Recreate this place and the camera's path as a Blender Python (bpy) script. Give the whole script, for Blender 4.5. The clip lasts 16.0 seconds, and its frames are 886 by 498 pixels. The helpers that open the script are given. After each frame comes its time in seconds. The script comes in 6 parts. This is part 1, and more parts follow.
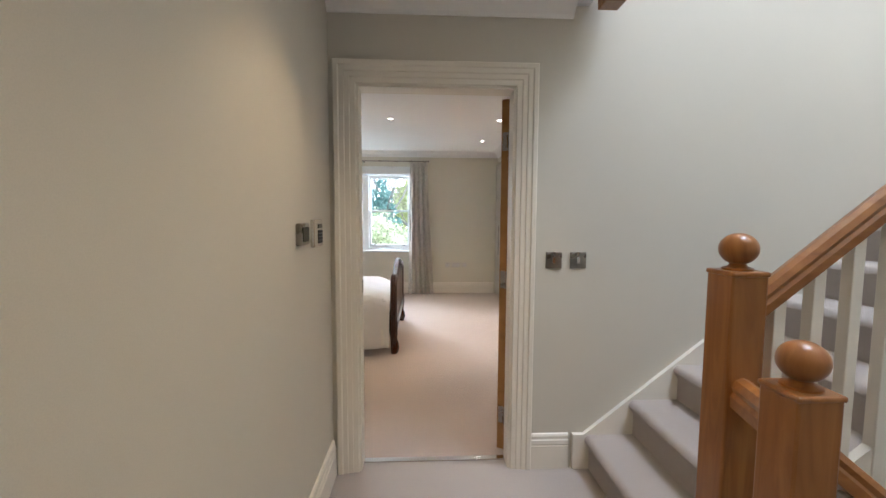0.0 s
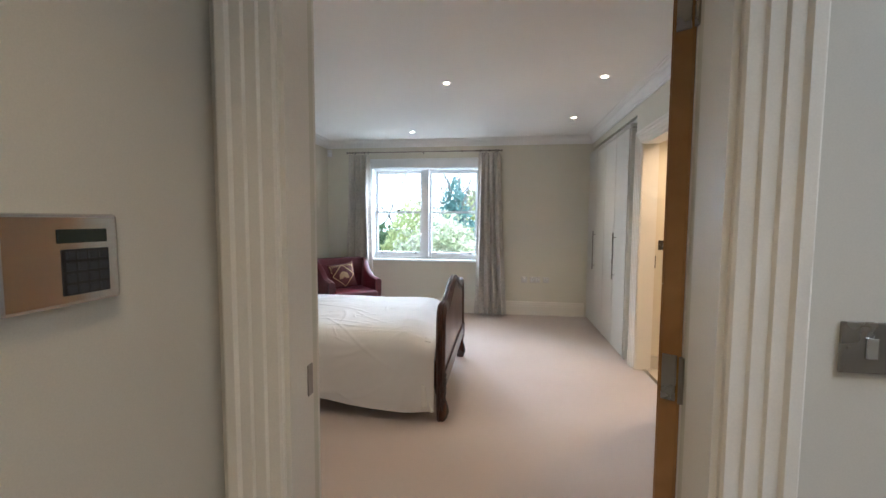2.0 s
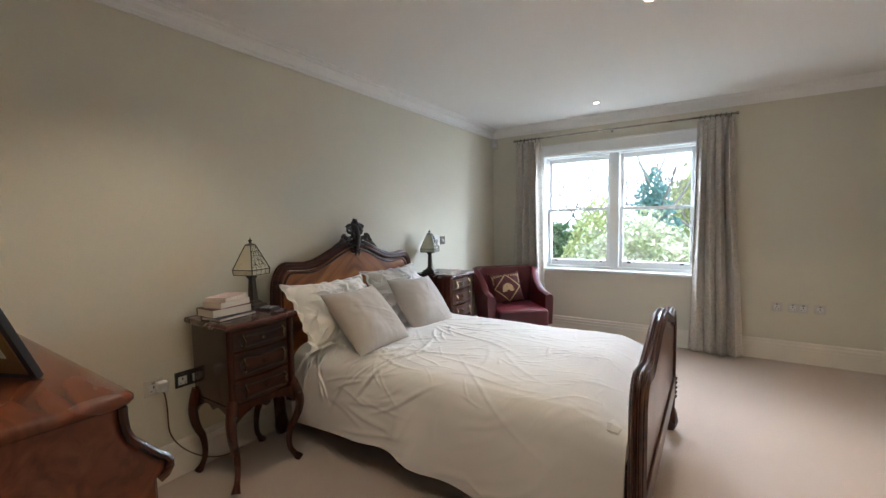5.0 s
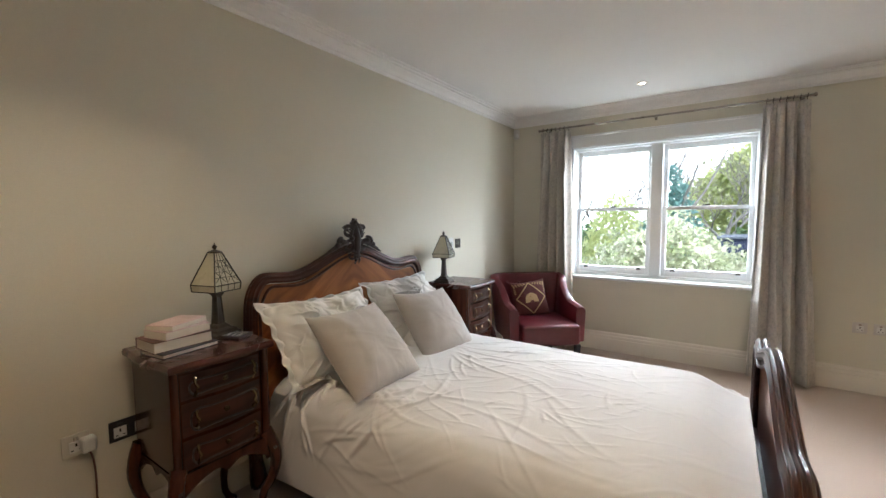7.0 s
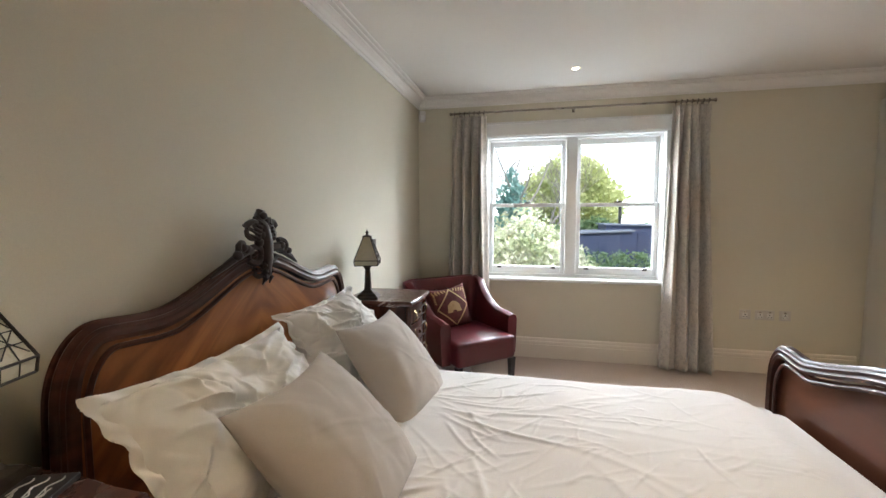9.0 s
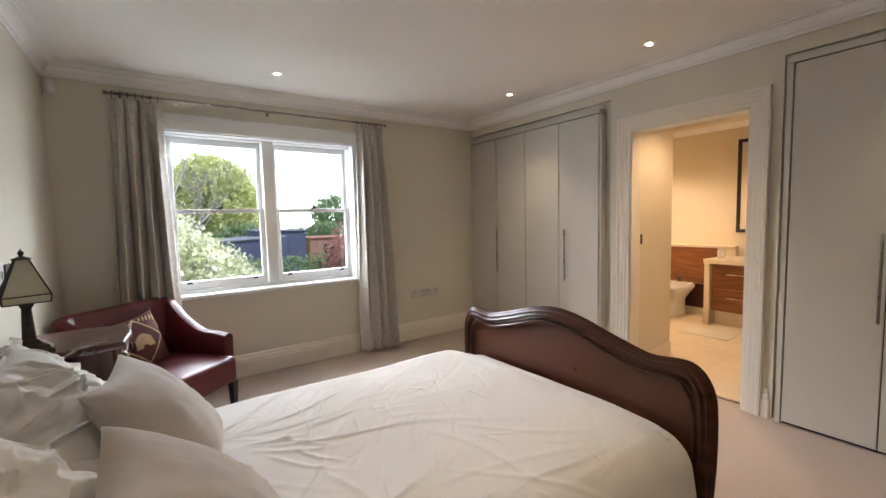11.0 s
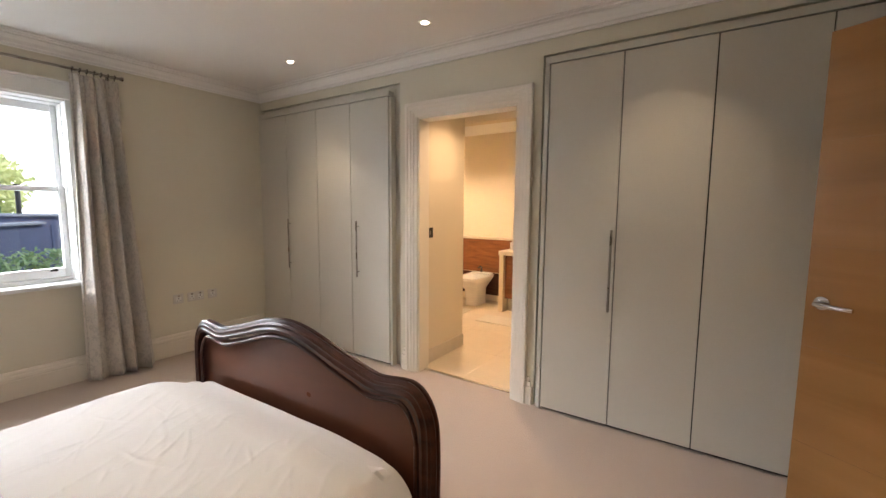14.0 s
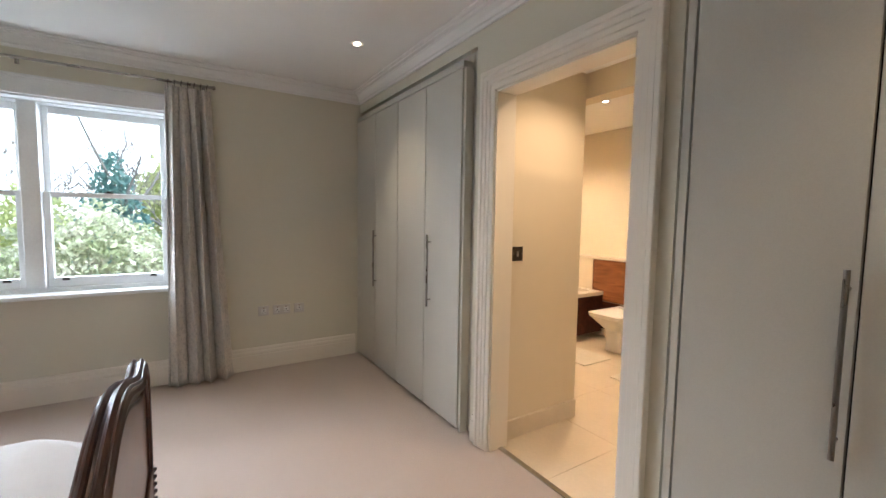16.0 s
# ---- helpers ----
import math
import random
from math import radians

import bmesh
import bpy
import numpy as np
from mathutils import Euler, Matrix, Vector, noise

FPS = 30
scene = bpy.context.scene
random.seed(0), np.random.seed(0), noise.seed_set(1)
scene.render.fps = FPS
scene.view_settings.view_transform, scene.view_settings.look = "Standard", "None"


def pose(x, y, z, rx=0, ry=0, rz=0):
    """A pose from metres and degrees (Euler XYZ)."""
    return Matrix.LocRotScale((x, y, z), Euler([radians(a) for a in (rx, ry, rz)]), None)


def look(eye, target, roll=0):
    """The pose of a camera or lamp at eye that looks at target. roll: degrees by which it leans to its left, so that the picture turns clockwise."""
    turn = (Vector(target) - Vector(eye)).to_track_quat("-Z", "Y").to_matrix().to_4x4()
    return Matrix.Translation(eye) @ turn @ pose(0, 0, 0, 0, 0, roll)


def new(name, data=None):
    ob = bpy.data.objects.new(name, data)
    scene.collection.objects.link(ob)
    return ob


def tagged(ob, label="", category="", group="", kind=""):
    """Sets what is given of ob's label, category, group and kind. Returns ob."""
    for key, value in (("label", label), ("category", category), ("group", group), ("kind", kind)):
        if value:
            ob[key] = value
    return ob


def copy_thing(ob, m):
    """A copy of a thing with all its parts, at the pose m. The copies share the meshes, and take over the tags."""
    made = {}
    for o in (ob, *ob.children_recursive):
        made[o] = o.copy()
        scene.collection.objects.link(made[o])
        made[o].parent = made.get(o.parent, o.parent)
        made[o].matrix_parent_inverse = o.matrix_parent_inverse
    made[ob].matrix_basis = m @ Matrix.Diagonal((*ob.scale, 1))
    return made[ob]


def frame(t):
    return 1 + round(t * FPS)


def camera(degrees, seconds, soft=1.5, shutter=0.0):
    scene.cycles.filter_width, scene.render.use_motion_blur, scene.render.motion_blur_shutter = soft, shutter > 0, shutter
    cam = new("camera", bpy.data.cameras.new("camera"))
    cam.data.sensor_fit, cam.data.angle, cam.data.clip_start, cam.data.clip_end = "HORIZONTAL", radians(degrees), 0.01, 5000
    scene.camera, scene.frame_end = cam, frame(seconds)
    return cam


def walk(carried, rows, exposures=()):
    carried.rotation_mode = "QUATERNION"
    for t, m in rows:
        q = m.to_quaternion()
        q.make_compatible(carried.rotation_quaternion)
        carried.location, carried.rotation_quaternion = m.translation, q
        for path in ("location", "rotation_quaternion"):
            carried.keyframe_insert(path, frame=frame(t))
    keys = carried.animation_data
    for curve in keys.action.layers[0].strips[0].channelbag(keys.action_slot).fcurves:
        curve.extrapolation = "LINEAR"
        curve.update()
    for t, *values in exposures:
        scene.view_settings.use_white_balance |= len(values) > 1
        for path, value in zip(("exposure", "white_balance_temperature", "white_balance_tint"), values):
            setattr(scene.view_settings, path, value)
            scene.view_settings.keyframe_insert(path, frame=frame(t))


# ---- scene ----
cam = camera(94.4, 16.0)
PATH = [
    (0, (-0.04, -1.311, 1.379), (0.055, 0.681, 1.222), 0.3),
    (0.5, (-0.055, -1.004, 1.355), (0.098, 0.98, 1.16), 0.0),
    (1, (-0.03, -0.637, 1.36), (0.054, 1.352, 1.169), 0.2),
    (1.5, (-0.001, -0.269, 1.354), (-0.06, 1.723, 1.185), 0.3),
    (2, (0.048, 0.074, 1.358), (-0.229, 2.049, 1.218), 0.3),
    (2.5, (0.059, 0.393, 1.361), (-0.43, 2.329, 1.241), 0.2),
    (3, (0.047, 0.633, 1.364), (-0.638, 2.508, 1.249), -0.2),
    (3.5, (0.0, 0.827, 1.371), (-0.858, 2.63, 1.254), -0.5),
    (4, (-0.047, 0.942, 1.371), (-1.047, 2.67, 1.246), -0.9),
    (6.5, (-0.347, 1.452, 1.368), (-1.477, 3.096, 1.227), -0.9),
    (7, (-0.5, 1.584, 1.391), (-1.631, 3.227, 1.245), -0.5),
    (7.5, (-0.713, 1.722, 1.4), (-1.802, 3.394, 1.26), -0.2),
    (8, (-0.965, 1.829, 1.398), (-1.922, 3.578, 1.252), -0.1),
    (8.5, (-1.203, 1.921, 1.404), (-1.946, 3.772, 1.258), -0.2),
    (9, (-1.423, 2.024, 1.374), (-1.851, 3.972, 1.213), -0.1),
    (9.5, (-1.623, 2.086, 1.395), (-1.642, 4.079, 1.223), -0.2),
    (10, (-1.826, 2.109, 1.395), (-1.345, 4.043, 1.235), -0.9),
    (12.5, (-2.005, 1.969, 1.345), (-0.478, 3.247, 1.155), -0.5),
    (13, (-1.827, 1.972, 1.374), (-0.232, 3.161, 1.167), -0.4),
    (13.5, (-1.575, 1.968, 1.366), (0.069, 3.09, 1.163), -0.0),
    (14, (-1.338, 2.002, 1.367), (0.321, 3.099, 1.16), 0.4),
    (14.5, (-1.034, 2.034, 1.372), (0.588, 3.189, 1.186), 0.7),
    (15, (-0.741, 2.059, 1.374), (0.768, 3.358, 1.187), 0.8),
    (15.5, (-0.447, 2.099, 1.348), (0.877, 3.589, 1.189), 1.0),
    (16, (-0.172, 2.184, 1.345), (0.89, 3.872, 1.198), 0.9),
]
walk(cam, [(t, look(eye, target, roll)) for t, eye, target, roll in PATH], [(0, 0.92, 5450, 8), (1.5, 0.62, 5250, 7), (2.5, 0.8, 5150, 7), (4, 0.65, 5350, 7), (6.5, 0.6, 5700, 8), (9.5, 0.55, 6100, 10), (12.5, 0.3, 6150, 13), (13.5, 0.35, 6200, 13), (14.5, 0.76, 6100, 13), (15, 0.8, 5900, 12), (16, 0.45, 5600, 9)])

# ---- world and light ----
world = bpy.data.worlds.new("sky")
scene.world = world
world.use_nodes = True
wn = world.node_tree
sky = wn.nodes.new("ShaderNodeTexSky")
sky.sky_type = 'NISHITA'
sky.sun_disc = False
sky.sun_elevation, sky.sun_rotation = radians(46), radians(149)
sky.air_density, sky.dust_density = 1.0, 0.6
wn.links.new(sky.outputs[0], wn.nodes["Background"].inputs[0])
wn.nodes["Background"].inputs[1].default_value = 0.15

WARM = (1.0, 0.74, 0.47)


def lamp(name, kind, place, target, power, colour, size=0.1, size_y=None, cone=None, blend=0.5):
    data = bpy.data.lights.new(name, kind)
    data.energy, data.color = power, colour
    if kind == 'AREA':
        data.size = size
        if size_y:
            data.shape, data.size_y = 'RECTANGLE', size_y
    elif kind == 'SPOT':
        data.shadow_soft_size, data.spot_size, data.spot_blend = size, radians(cone), blend
    ob = new(name, data)
    ob.matrix_world = look(place, target)
    return ob


sun = bpy.data.lights.new("sun", 'SUN')
sun.energy, sun.angle, sun.color = 3.4, radians(12), (1.0, 0.96, 0.9)
sun_ob = new("sun", sun)
sun_ob.matrix_world = look((6, -10, 12), (0, 0, 0))

# added unseen area lamps: sky daylight through the bedroom window and the stairs' rooflight
SKYLIGHT = (0.94, 0.96, 0.99)
lamp("window_daylight", 'AREA', (-1.06, 7.6, 3.5), (-1.1, 3.6, 0.7), 130, SKYLIGHT, 3.2, 1.4)
lamp("window_daylight", 'AREA', (3.6, 8.9, 1.5), (-1.06, 6.1, 1.55), 260, SKYLIGHT, 3.4, 3.2)
lamp("window_daylight", 'AREA', (-5.6, 8.9, 1.5), (-1.06, 6.1, 1.55), 180, SKYLIGHT, 3.4, 3.2)
lamp("window_daylight", 'AREA', (1.6, 11.5, 4.35), (-1.3, 6.1, 1.5), 880, SKYLIGHT, 5.5, 1.9)
lamp("window_daylight", 'AREA', (-3.7, 11.5, 4.35), (-0.8, 6.1, 1.5), 860, SKYLIGHT, 5.0, 1.9)
lamp("rooflight_daylight", 'AREA', (2.1, -0.35, 5.35), (2.0, -0.3, 0), 84, (0.93, 0.94, 0.99), 1.6, 1.2)

# recessed downlights: x, y, ceiling height, watts, cone
# the two at y 1.95 are unseen, added to warm bed wall and carpet
DOWNLIGHTS = [(-1.12, 5.46, 2.515, 12, 100), (-0.425, 3.605, 2.515, 28, 100), (0.845, 4.93, 2.515, 27, 84),
              (0.855, 3.60, 2.515, 27, 84), (0.855, 2.25, 2.515, 17, 84), (-0.43, 1.95, 2.515, 18, 110), (-1.75, 1.95, 2.515, 30, 110), (0.02, 0.0, 2.45, 20, 108), (0.05, -1.45, 2.45, 18, 120),
              (3.0, 4.57, 2.40, 95, 140), (3.2, 5.5, 2.40, 85, 140), (1.72, 3.55, 2.30, 36, 140)]
for lx, ly, lz, watts, cone in DOWNLIGHTS:
    lamp("downlight_beam", 'SPOT', (lx, ly, lz - 0.012), (lx, ly, 0), watts, (1.0, 0.67, 0.385) if lx > 1.4 else (1.0, 0.69, 0.38) if ly < 0.5 else WARM, 0.03, cone=cone, blend=0.75)


# ---- materials ----
def mix_nodes(nt, a, b, fac):
    m = nt.nodes.new("ShaderNodeMix")
    m.data_type = 'RGBA'
    nt.links.new(fac, m.inputs["Factor"])
    for sock, v in (("A", a), ("B", b)):
        s = [i for i in m.inputs if i.name == sock and i.type == 'RGBA'][0]
        if isinstance(v, tuple):
            s.default_value = (*v, 1)
        else:
            nt.links.new(v, s)
    return [o for o in m.outputs if o.type == 'RGBA'][0]


def surface(name, colour, other=None, rough=0.6, metal=0.0, scale=3.0, fine=120.0, bump=0.1, depth=0.002, stretch=(1, 1, 1),
            rough_var=0.08, sheen=0.0, coat=0.0, distort=0.0, per_piece=0.0):
    """A surface with slow stains and fine grain, its colour running from colour to other."""
    m = bpy.data.materials.new(name)
    m.use_nodes = True
    nt = m.node_tree
    bsdf = nt.nodes["Principled BSDF"]
    other = other or tuple(c * 0.88 for c in colour)
    tc = nt.nodes.new("ShaderNodeTexCoord")
    mp = nt.nodes.new("ShaderNodeMapping")
    mp.inputs["Scale"].default_value = stretch
    nt.links.new(tc.outputs["Object"], mp.inputs[0])
    slow = nt.nodes.new("ShaderNodeTexNoise")
    slow.inputs["Scale"].default_value, slow.inputs["Detail"].default_value = scale, 5
    slow.inputs["Distortion"].default_value = distort
    quick = nt.nodes.new("ShaderNodeTexNoise")
    quick.inputs["Scale"].default_value, quick.inputs["Detail"].default_value = fine, 3
    for n in (slow, quick):
        nt.links.new(mp.outputs[0], n.inputs[0])
    ramp = nt.nodes.new("ShaderNodeValToRGB")
    ramp.color_ramp.elements[0].position, ramp.color_ramp.elements[1].position = 0.32, 0.68
    nt.links.new(slow.outputs[0], ramp.inputs[0])
    col = mix_nodes(nt, colour, other, ramp.outputs[0])
    grain = nt.nodes.new("ShaderNodeMath")
    grain.operation = 'MULTIPLY_ADD'
    nt.links.new(quick.outputs[0], grain.inputs[0])
    grain.inputs[1].default_value, grain.inputs[2].default_value = 0.5, -0.1
    col = mix_nodes(nt, col, tuple(c * 0.72 for c in colour), grain.outputs[0])
    if per_piece:
        info = nt.nodes.new("ShaderNodeObjectInfo")
        hsv = nt.nodes.new("ShaderNodeHueSaturation")
        mul = nt.nodes.new("ShaderNodeMath")
        mul.operation = 'MULTIPLY_ADD'
        mul.inputs[1].default_value, mul.inputs[2].default_value = per_piece, 1 - per_piece / 2
        nt.links.new(info.outputs["Random"], mul.inputs[0])
        nt.links.new(mul.outputs[0], hsv.inputs["Value"])
        nt.links.new(col, hsv.inputs["Color"])
        col = hsv.outputs[0]
    nt.links.new(col, bsdf.inputs["Base Color"])
    rr = nt.nodes.new("ShaderNodeMapRange")
    rr.inputs["To Min"].default_value, rr.inputs["To Max"].default_value = max(rough - rough_var, 0.02), min(rough + rough_var, 1)
    nt.links.new(slow.outputs[0], rr.inputs[0])
    nt.links.new(rr.outputs[0], bsdf.inputs["Roughness"])
    bsdf.inputs["Metallic"].default_value = metal
    if sheen:
        bsdf.inputs["Sheen Weight"].default_value = sheen
    if coat:
        bsdf.inputs["Coat Weight"].default_value, bsdf.inputs["Coat Roughness"].default_value = coat, 0.12
    if bump:
        bp = nt.nodes.new("ShaderNodeBump")
        bp.inputs["Strength"].default_value, bp.inputs["Distance"].default_value = bump, depth
        nt.links.new(quick.outputs[0], bp.inputs["Height"])
        nt.links.new(bp.outputs[0], bsdf.inputs["Normal"])
    return m


def wood(name, light, dark, rough=0.3, along='z', rings=9.0, coat=0.3, flame=2.5, matched=False):
    """Figured timber: bands bent by noise, with fine pores along the grain."""
    m = bpy.data.materials.new(name)
    m.use_nodes = True
    nt = m.node_tree
    bsdf = nt.nodes["Principled BSDF"]
    tc = nt.nodes.new("ShaderNodeTexCoord")
    mp = nt.nodes.new("ShaderNodeMapping")
    mp.inputs["Scale"].default_value = {'x': (0.12, 1, 1), 'y': (1, 0.12, 1), 'z': (1, 1, 0.12)}[along]
    if matched:      # two leaves of veneer, mirrored about the middle
        sep, com, ab = nt.nodes.new("ShaderNodeSeparateXYZ"), nt.nodes.new("ShaderNodeCombineXYZ"), nt.nodes.new("ShaderNodeMath")
        ab.operation = 'ABSOLUTE'
        nt.links.new(tc.outputs["Object"], sep.inputs[0])
        nt.links.new(sep.outputs[1], ab.inputs[0])
        for k, src in enumerate((sep.outputs[0], ab.outputs[0], sep.outputs[2])):
            nt.links.new(src, com.inputs[k])
        mp.vector_type = 'TEXTURE'
        mp.inputs["Rotation"].default_value = (radians(-42), 0, 0)
        mp.inputs["Scale"].default_value = (1, 5.0, 1)
        nt.links.new(com.outputs[0], mp.inputs[0])
    else:
        nt.links.new(tc.outputs["Object"], mp.inputs[0])
    bands = nt.nodes.new("ShaderNodeTexNoise")
    bands.inputs["Scale"].default_value, bands.inputs["Detail"].default_value = rings, 6
    bands.inputs["Distortion"].default_value = flame
    pores = nt.nodes.new("ShaderNodeTexNoise")
    pores.inputs["Scale"].default_value, pores.inputs["Detail"].default_value = 160, 3
    broad = nt.nodes.new("ShaderNodeTexNoise")
    broad.inputs["Scale"].default_value = 2.2
    for n in (bands, pores):
        nt.links.new(mp.outputs[0], n.inputs[0])
    nt.links.new(tc.outputs["Object"], broad.inputs[0])
    ramp = nt.nodes.new("ShaderNodeValToRGB")
    ramp.color_ramp.elements[0].position, ramp.color_ramp.elements[1].position = 0.34, 0.66
    ramp.color_ramp.elements[0].color, ramp.color_ramp.elements[1].color = (*dark, 1), (*light, 1)
    nt.links.new(bands.outputs[0], ramp.inputs[0])
    half = nt.nodes.new("ShaderNodeMath")
    half.operation = 'MULTIPLY'
    half.inputs[1].default_value = 0.55
    nt.links.new(broad.outputs[0], half.inputs[0])
    col = mix_nodes(nt, ramp.outputs[0], tuple(c * 0.75 for c in dark), half.outputs[0])
    nt.links.new(col, bsdf.inputs["Base Color"])
    rr = nt.nodes.new("ShaderNodeMapRange")
    rr.inputs["To Min"].default_value, rr.inputs["To Max"].default_value = rough - 0.07, rough + 0.1
    nt.links.new(broad.outputs[0], rr.inputs[0])
    nt.links.new(rr.outputs[0], bsdf.inputs["Roughness"])
    bsdf.inputs["Specular IOR Level"].default_value = 0.28
    bsdf.inputs["Coat Weight"].default_value, bsdf.inputs["Coat Roughness"].default_value = coat, 0.10
    bp = nt.nodes.new("ShaderNodeBump")
    bp.inputs["Strength"].default_value, bp.inputs["Distance"].default_value = 0.12, 0.001
    nt.links.new(pores.outputs[0], bp.inputs["Height"])
    nt.links.new(bp.outputs[0], bsdf.inputs["Normal"])
    return m


def glowing(name, colour, strength):
    m = bpy.data.materials.new(name)
    m.use_nodes = True
    b = m.node_tree.nodes["Principled BSDF"]
    b.inputs["Base Color"].default_value = (0.9, 0.9, 0.9, 1)
    b.inputs["Emission Color"].default_value, b.inputs["Emission Strength"].default_value = (*colour, 1), strength
    return m


def glass(name):
    m = bpy.data.materials.new(name)
    m.use_nodes = True
    b = m.node_tree.nodes["Principled BSDF"]
    b.inputs["Base Color"].default_value = (0.97, 0.99, 0.98, 1)
    b.inputs["Roughness"].default_value, b.inputs["IOR"].default_value = 0.0, 1.45
    b.inputs["Transmission Weight"].default_value = 1.0
    return m


def patterned_linen(name):
    """Pale linen with a faint grey woven leaf pattern."""
    m = surface(name, (0.61, 0.565, 0.50), (0.57, 0.525, 0.46), 0.9, scale=2, fine=260, bump=0.3, sheen=0.2)
    nt = m.node_tree
    bsdf = nt.nodes["Principled BSDF"]
    base = bsdf.inputs["Base Color"].links[0].from_socket
    tc = nt.nodes.new("ShaderNodeTexCoord")
    mp = nt.nodes.new("ShaderNodeMapping")
    mp.inputs["Scale"].default_value = (1, 1, 0.7)
    nt.links.new(tc.outputs["Object"], mp.inputs[0])
    v = nt.nodes.new("ShaderNodeTexNoise")
    v.inputs["Scale"].default_value, v.inputs["Detail"].default_value, v.inputs["Distortion"].default_value = 42, 0.8, 1.2
    nt.links.new(mp.outputs[0], v.inputs[0])
    r = nt.nodes.new("ShaderNodeValToRGB")
    r.color_ramp.elements[0].position, r.color_ramp.elements[1].position = 0.52, 0.60
    r.color_ramp.elements[1].color = (0.42, 0.42, 0.42, 1)
    nt.links.new(v.outputs[0], r.inputs[0])
    nt.links.new(mix_nodes(nt, base, (0.34, 0.32, 0.29), r.outputs[0]), bsdf.inputs["Base Color"])
    return m


def veined(name):
    """Dark red-brown marble crossed by thin broken white veins."""
    m = surface(name, (0.085, 0.030, 0.022), (0.045, 0.018, 0.014), 0.26, scale=9, fine=140, bump=0.05, coat=0.2, distort=0.6)
    nt = m.node_tree
    bsdf = nt.nodes["Principled BSDF"]
    base = bsdf.inputs["Base Color"].links[0].from_socket
    tc = nt.nodes.new("ShaderNodeTexCoord")
    line = nt.nodes.new("ShaderNodeTexNoise")
    line.inputs["Scale"].default_value, line.inputs["Detail"].default_value, line.inputs["Distortion"].default_value = 6.5, 4, 1.4
    gaps = nt.nodes.new("ShaderNodeTexNoise")
    gaps.inputs["Scale"].default_value = 11
    for n in (line, gaps):
        nt.links.new(tc.outputs["Object"], n.inputs[0])
    thin = nt.nodes.new("ShaderNodeValToRGB")
    e = thin.color_ramp.elements
    e[0].position, e[1].position = 0.485, 0.515
    e[1].color = (0, 0, 0, 1)
    mid = e.new(0.5)
    mid.color = (1, 1, 1, 1)
    nt.links.new(line.outputs[0], thin.inputs[0])
    cut = nt.nodes.new("ShaderNodeMapRange")
    cut.inputs["From Min"].default_value, cut.inputs["From Max"].default_value = 0.47, 0.62
    nt.links.new(gaps.outputs[0], cut.inputs[0])
    both = nt.nodes.new("ShaderNodeMath")
    both.operation = 'MULTIPLY'
    nt.links.new(thin.outputs[0], both.inputs[0])
    nt.links.new(cut.outputs[0], both.inputs[1])
    nt.links.new(mix_nodes(nt, base, (0.50, 0.42, 0.38), both.outputs[0]), bsdf.inputs["Base Color"])
    return m


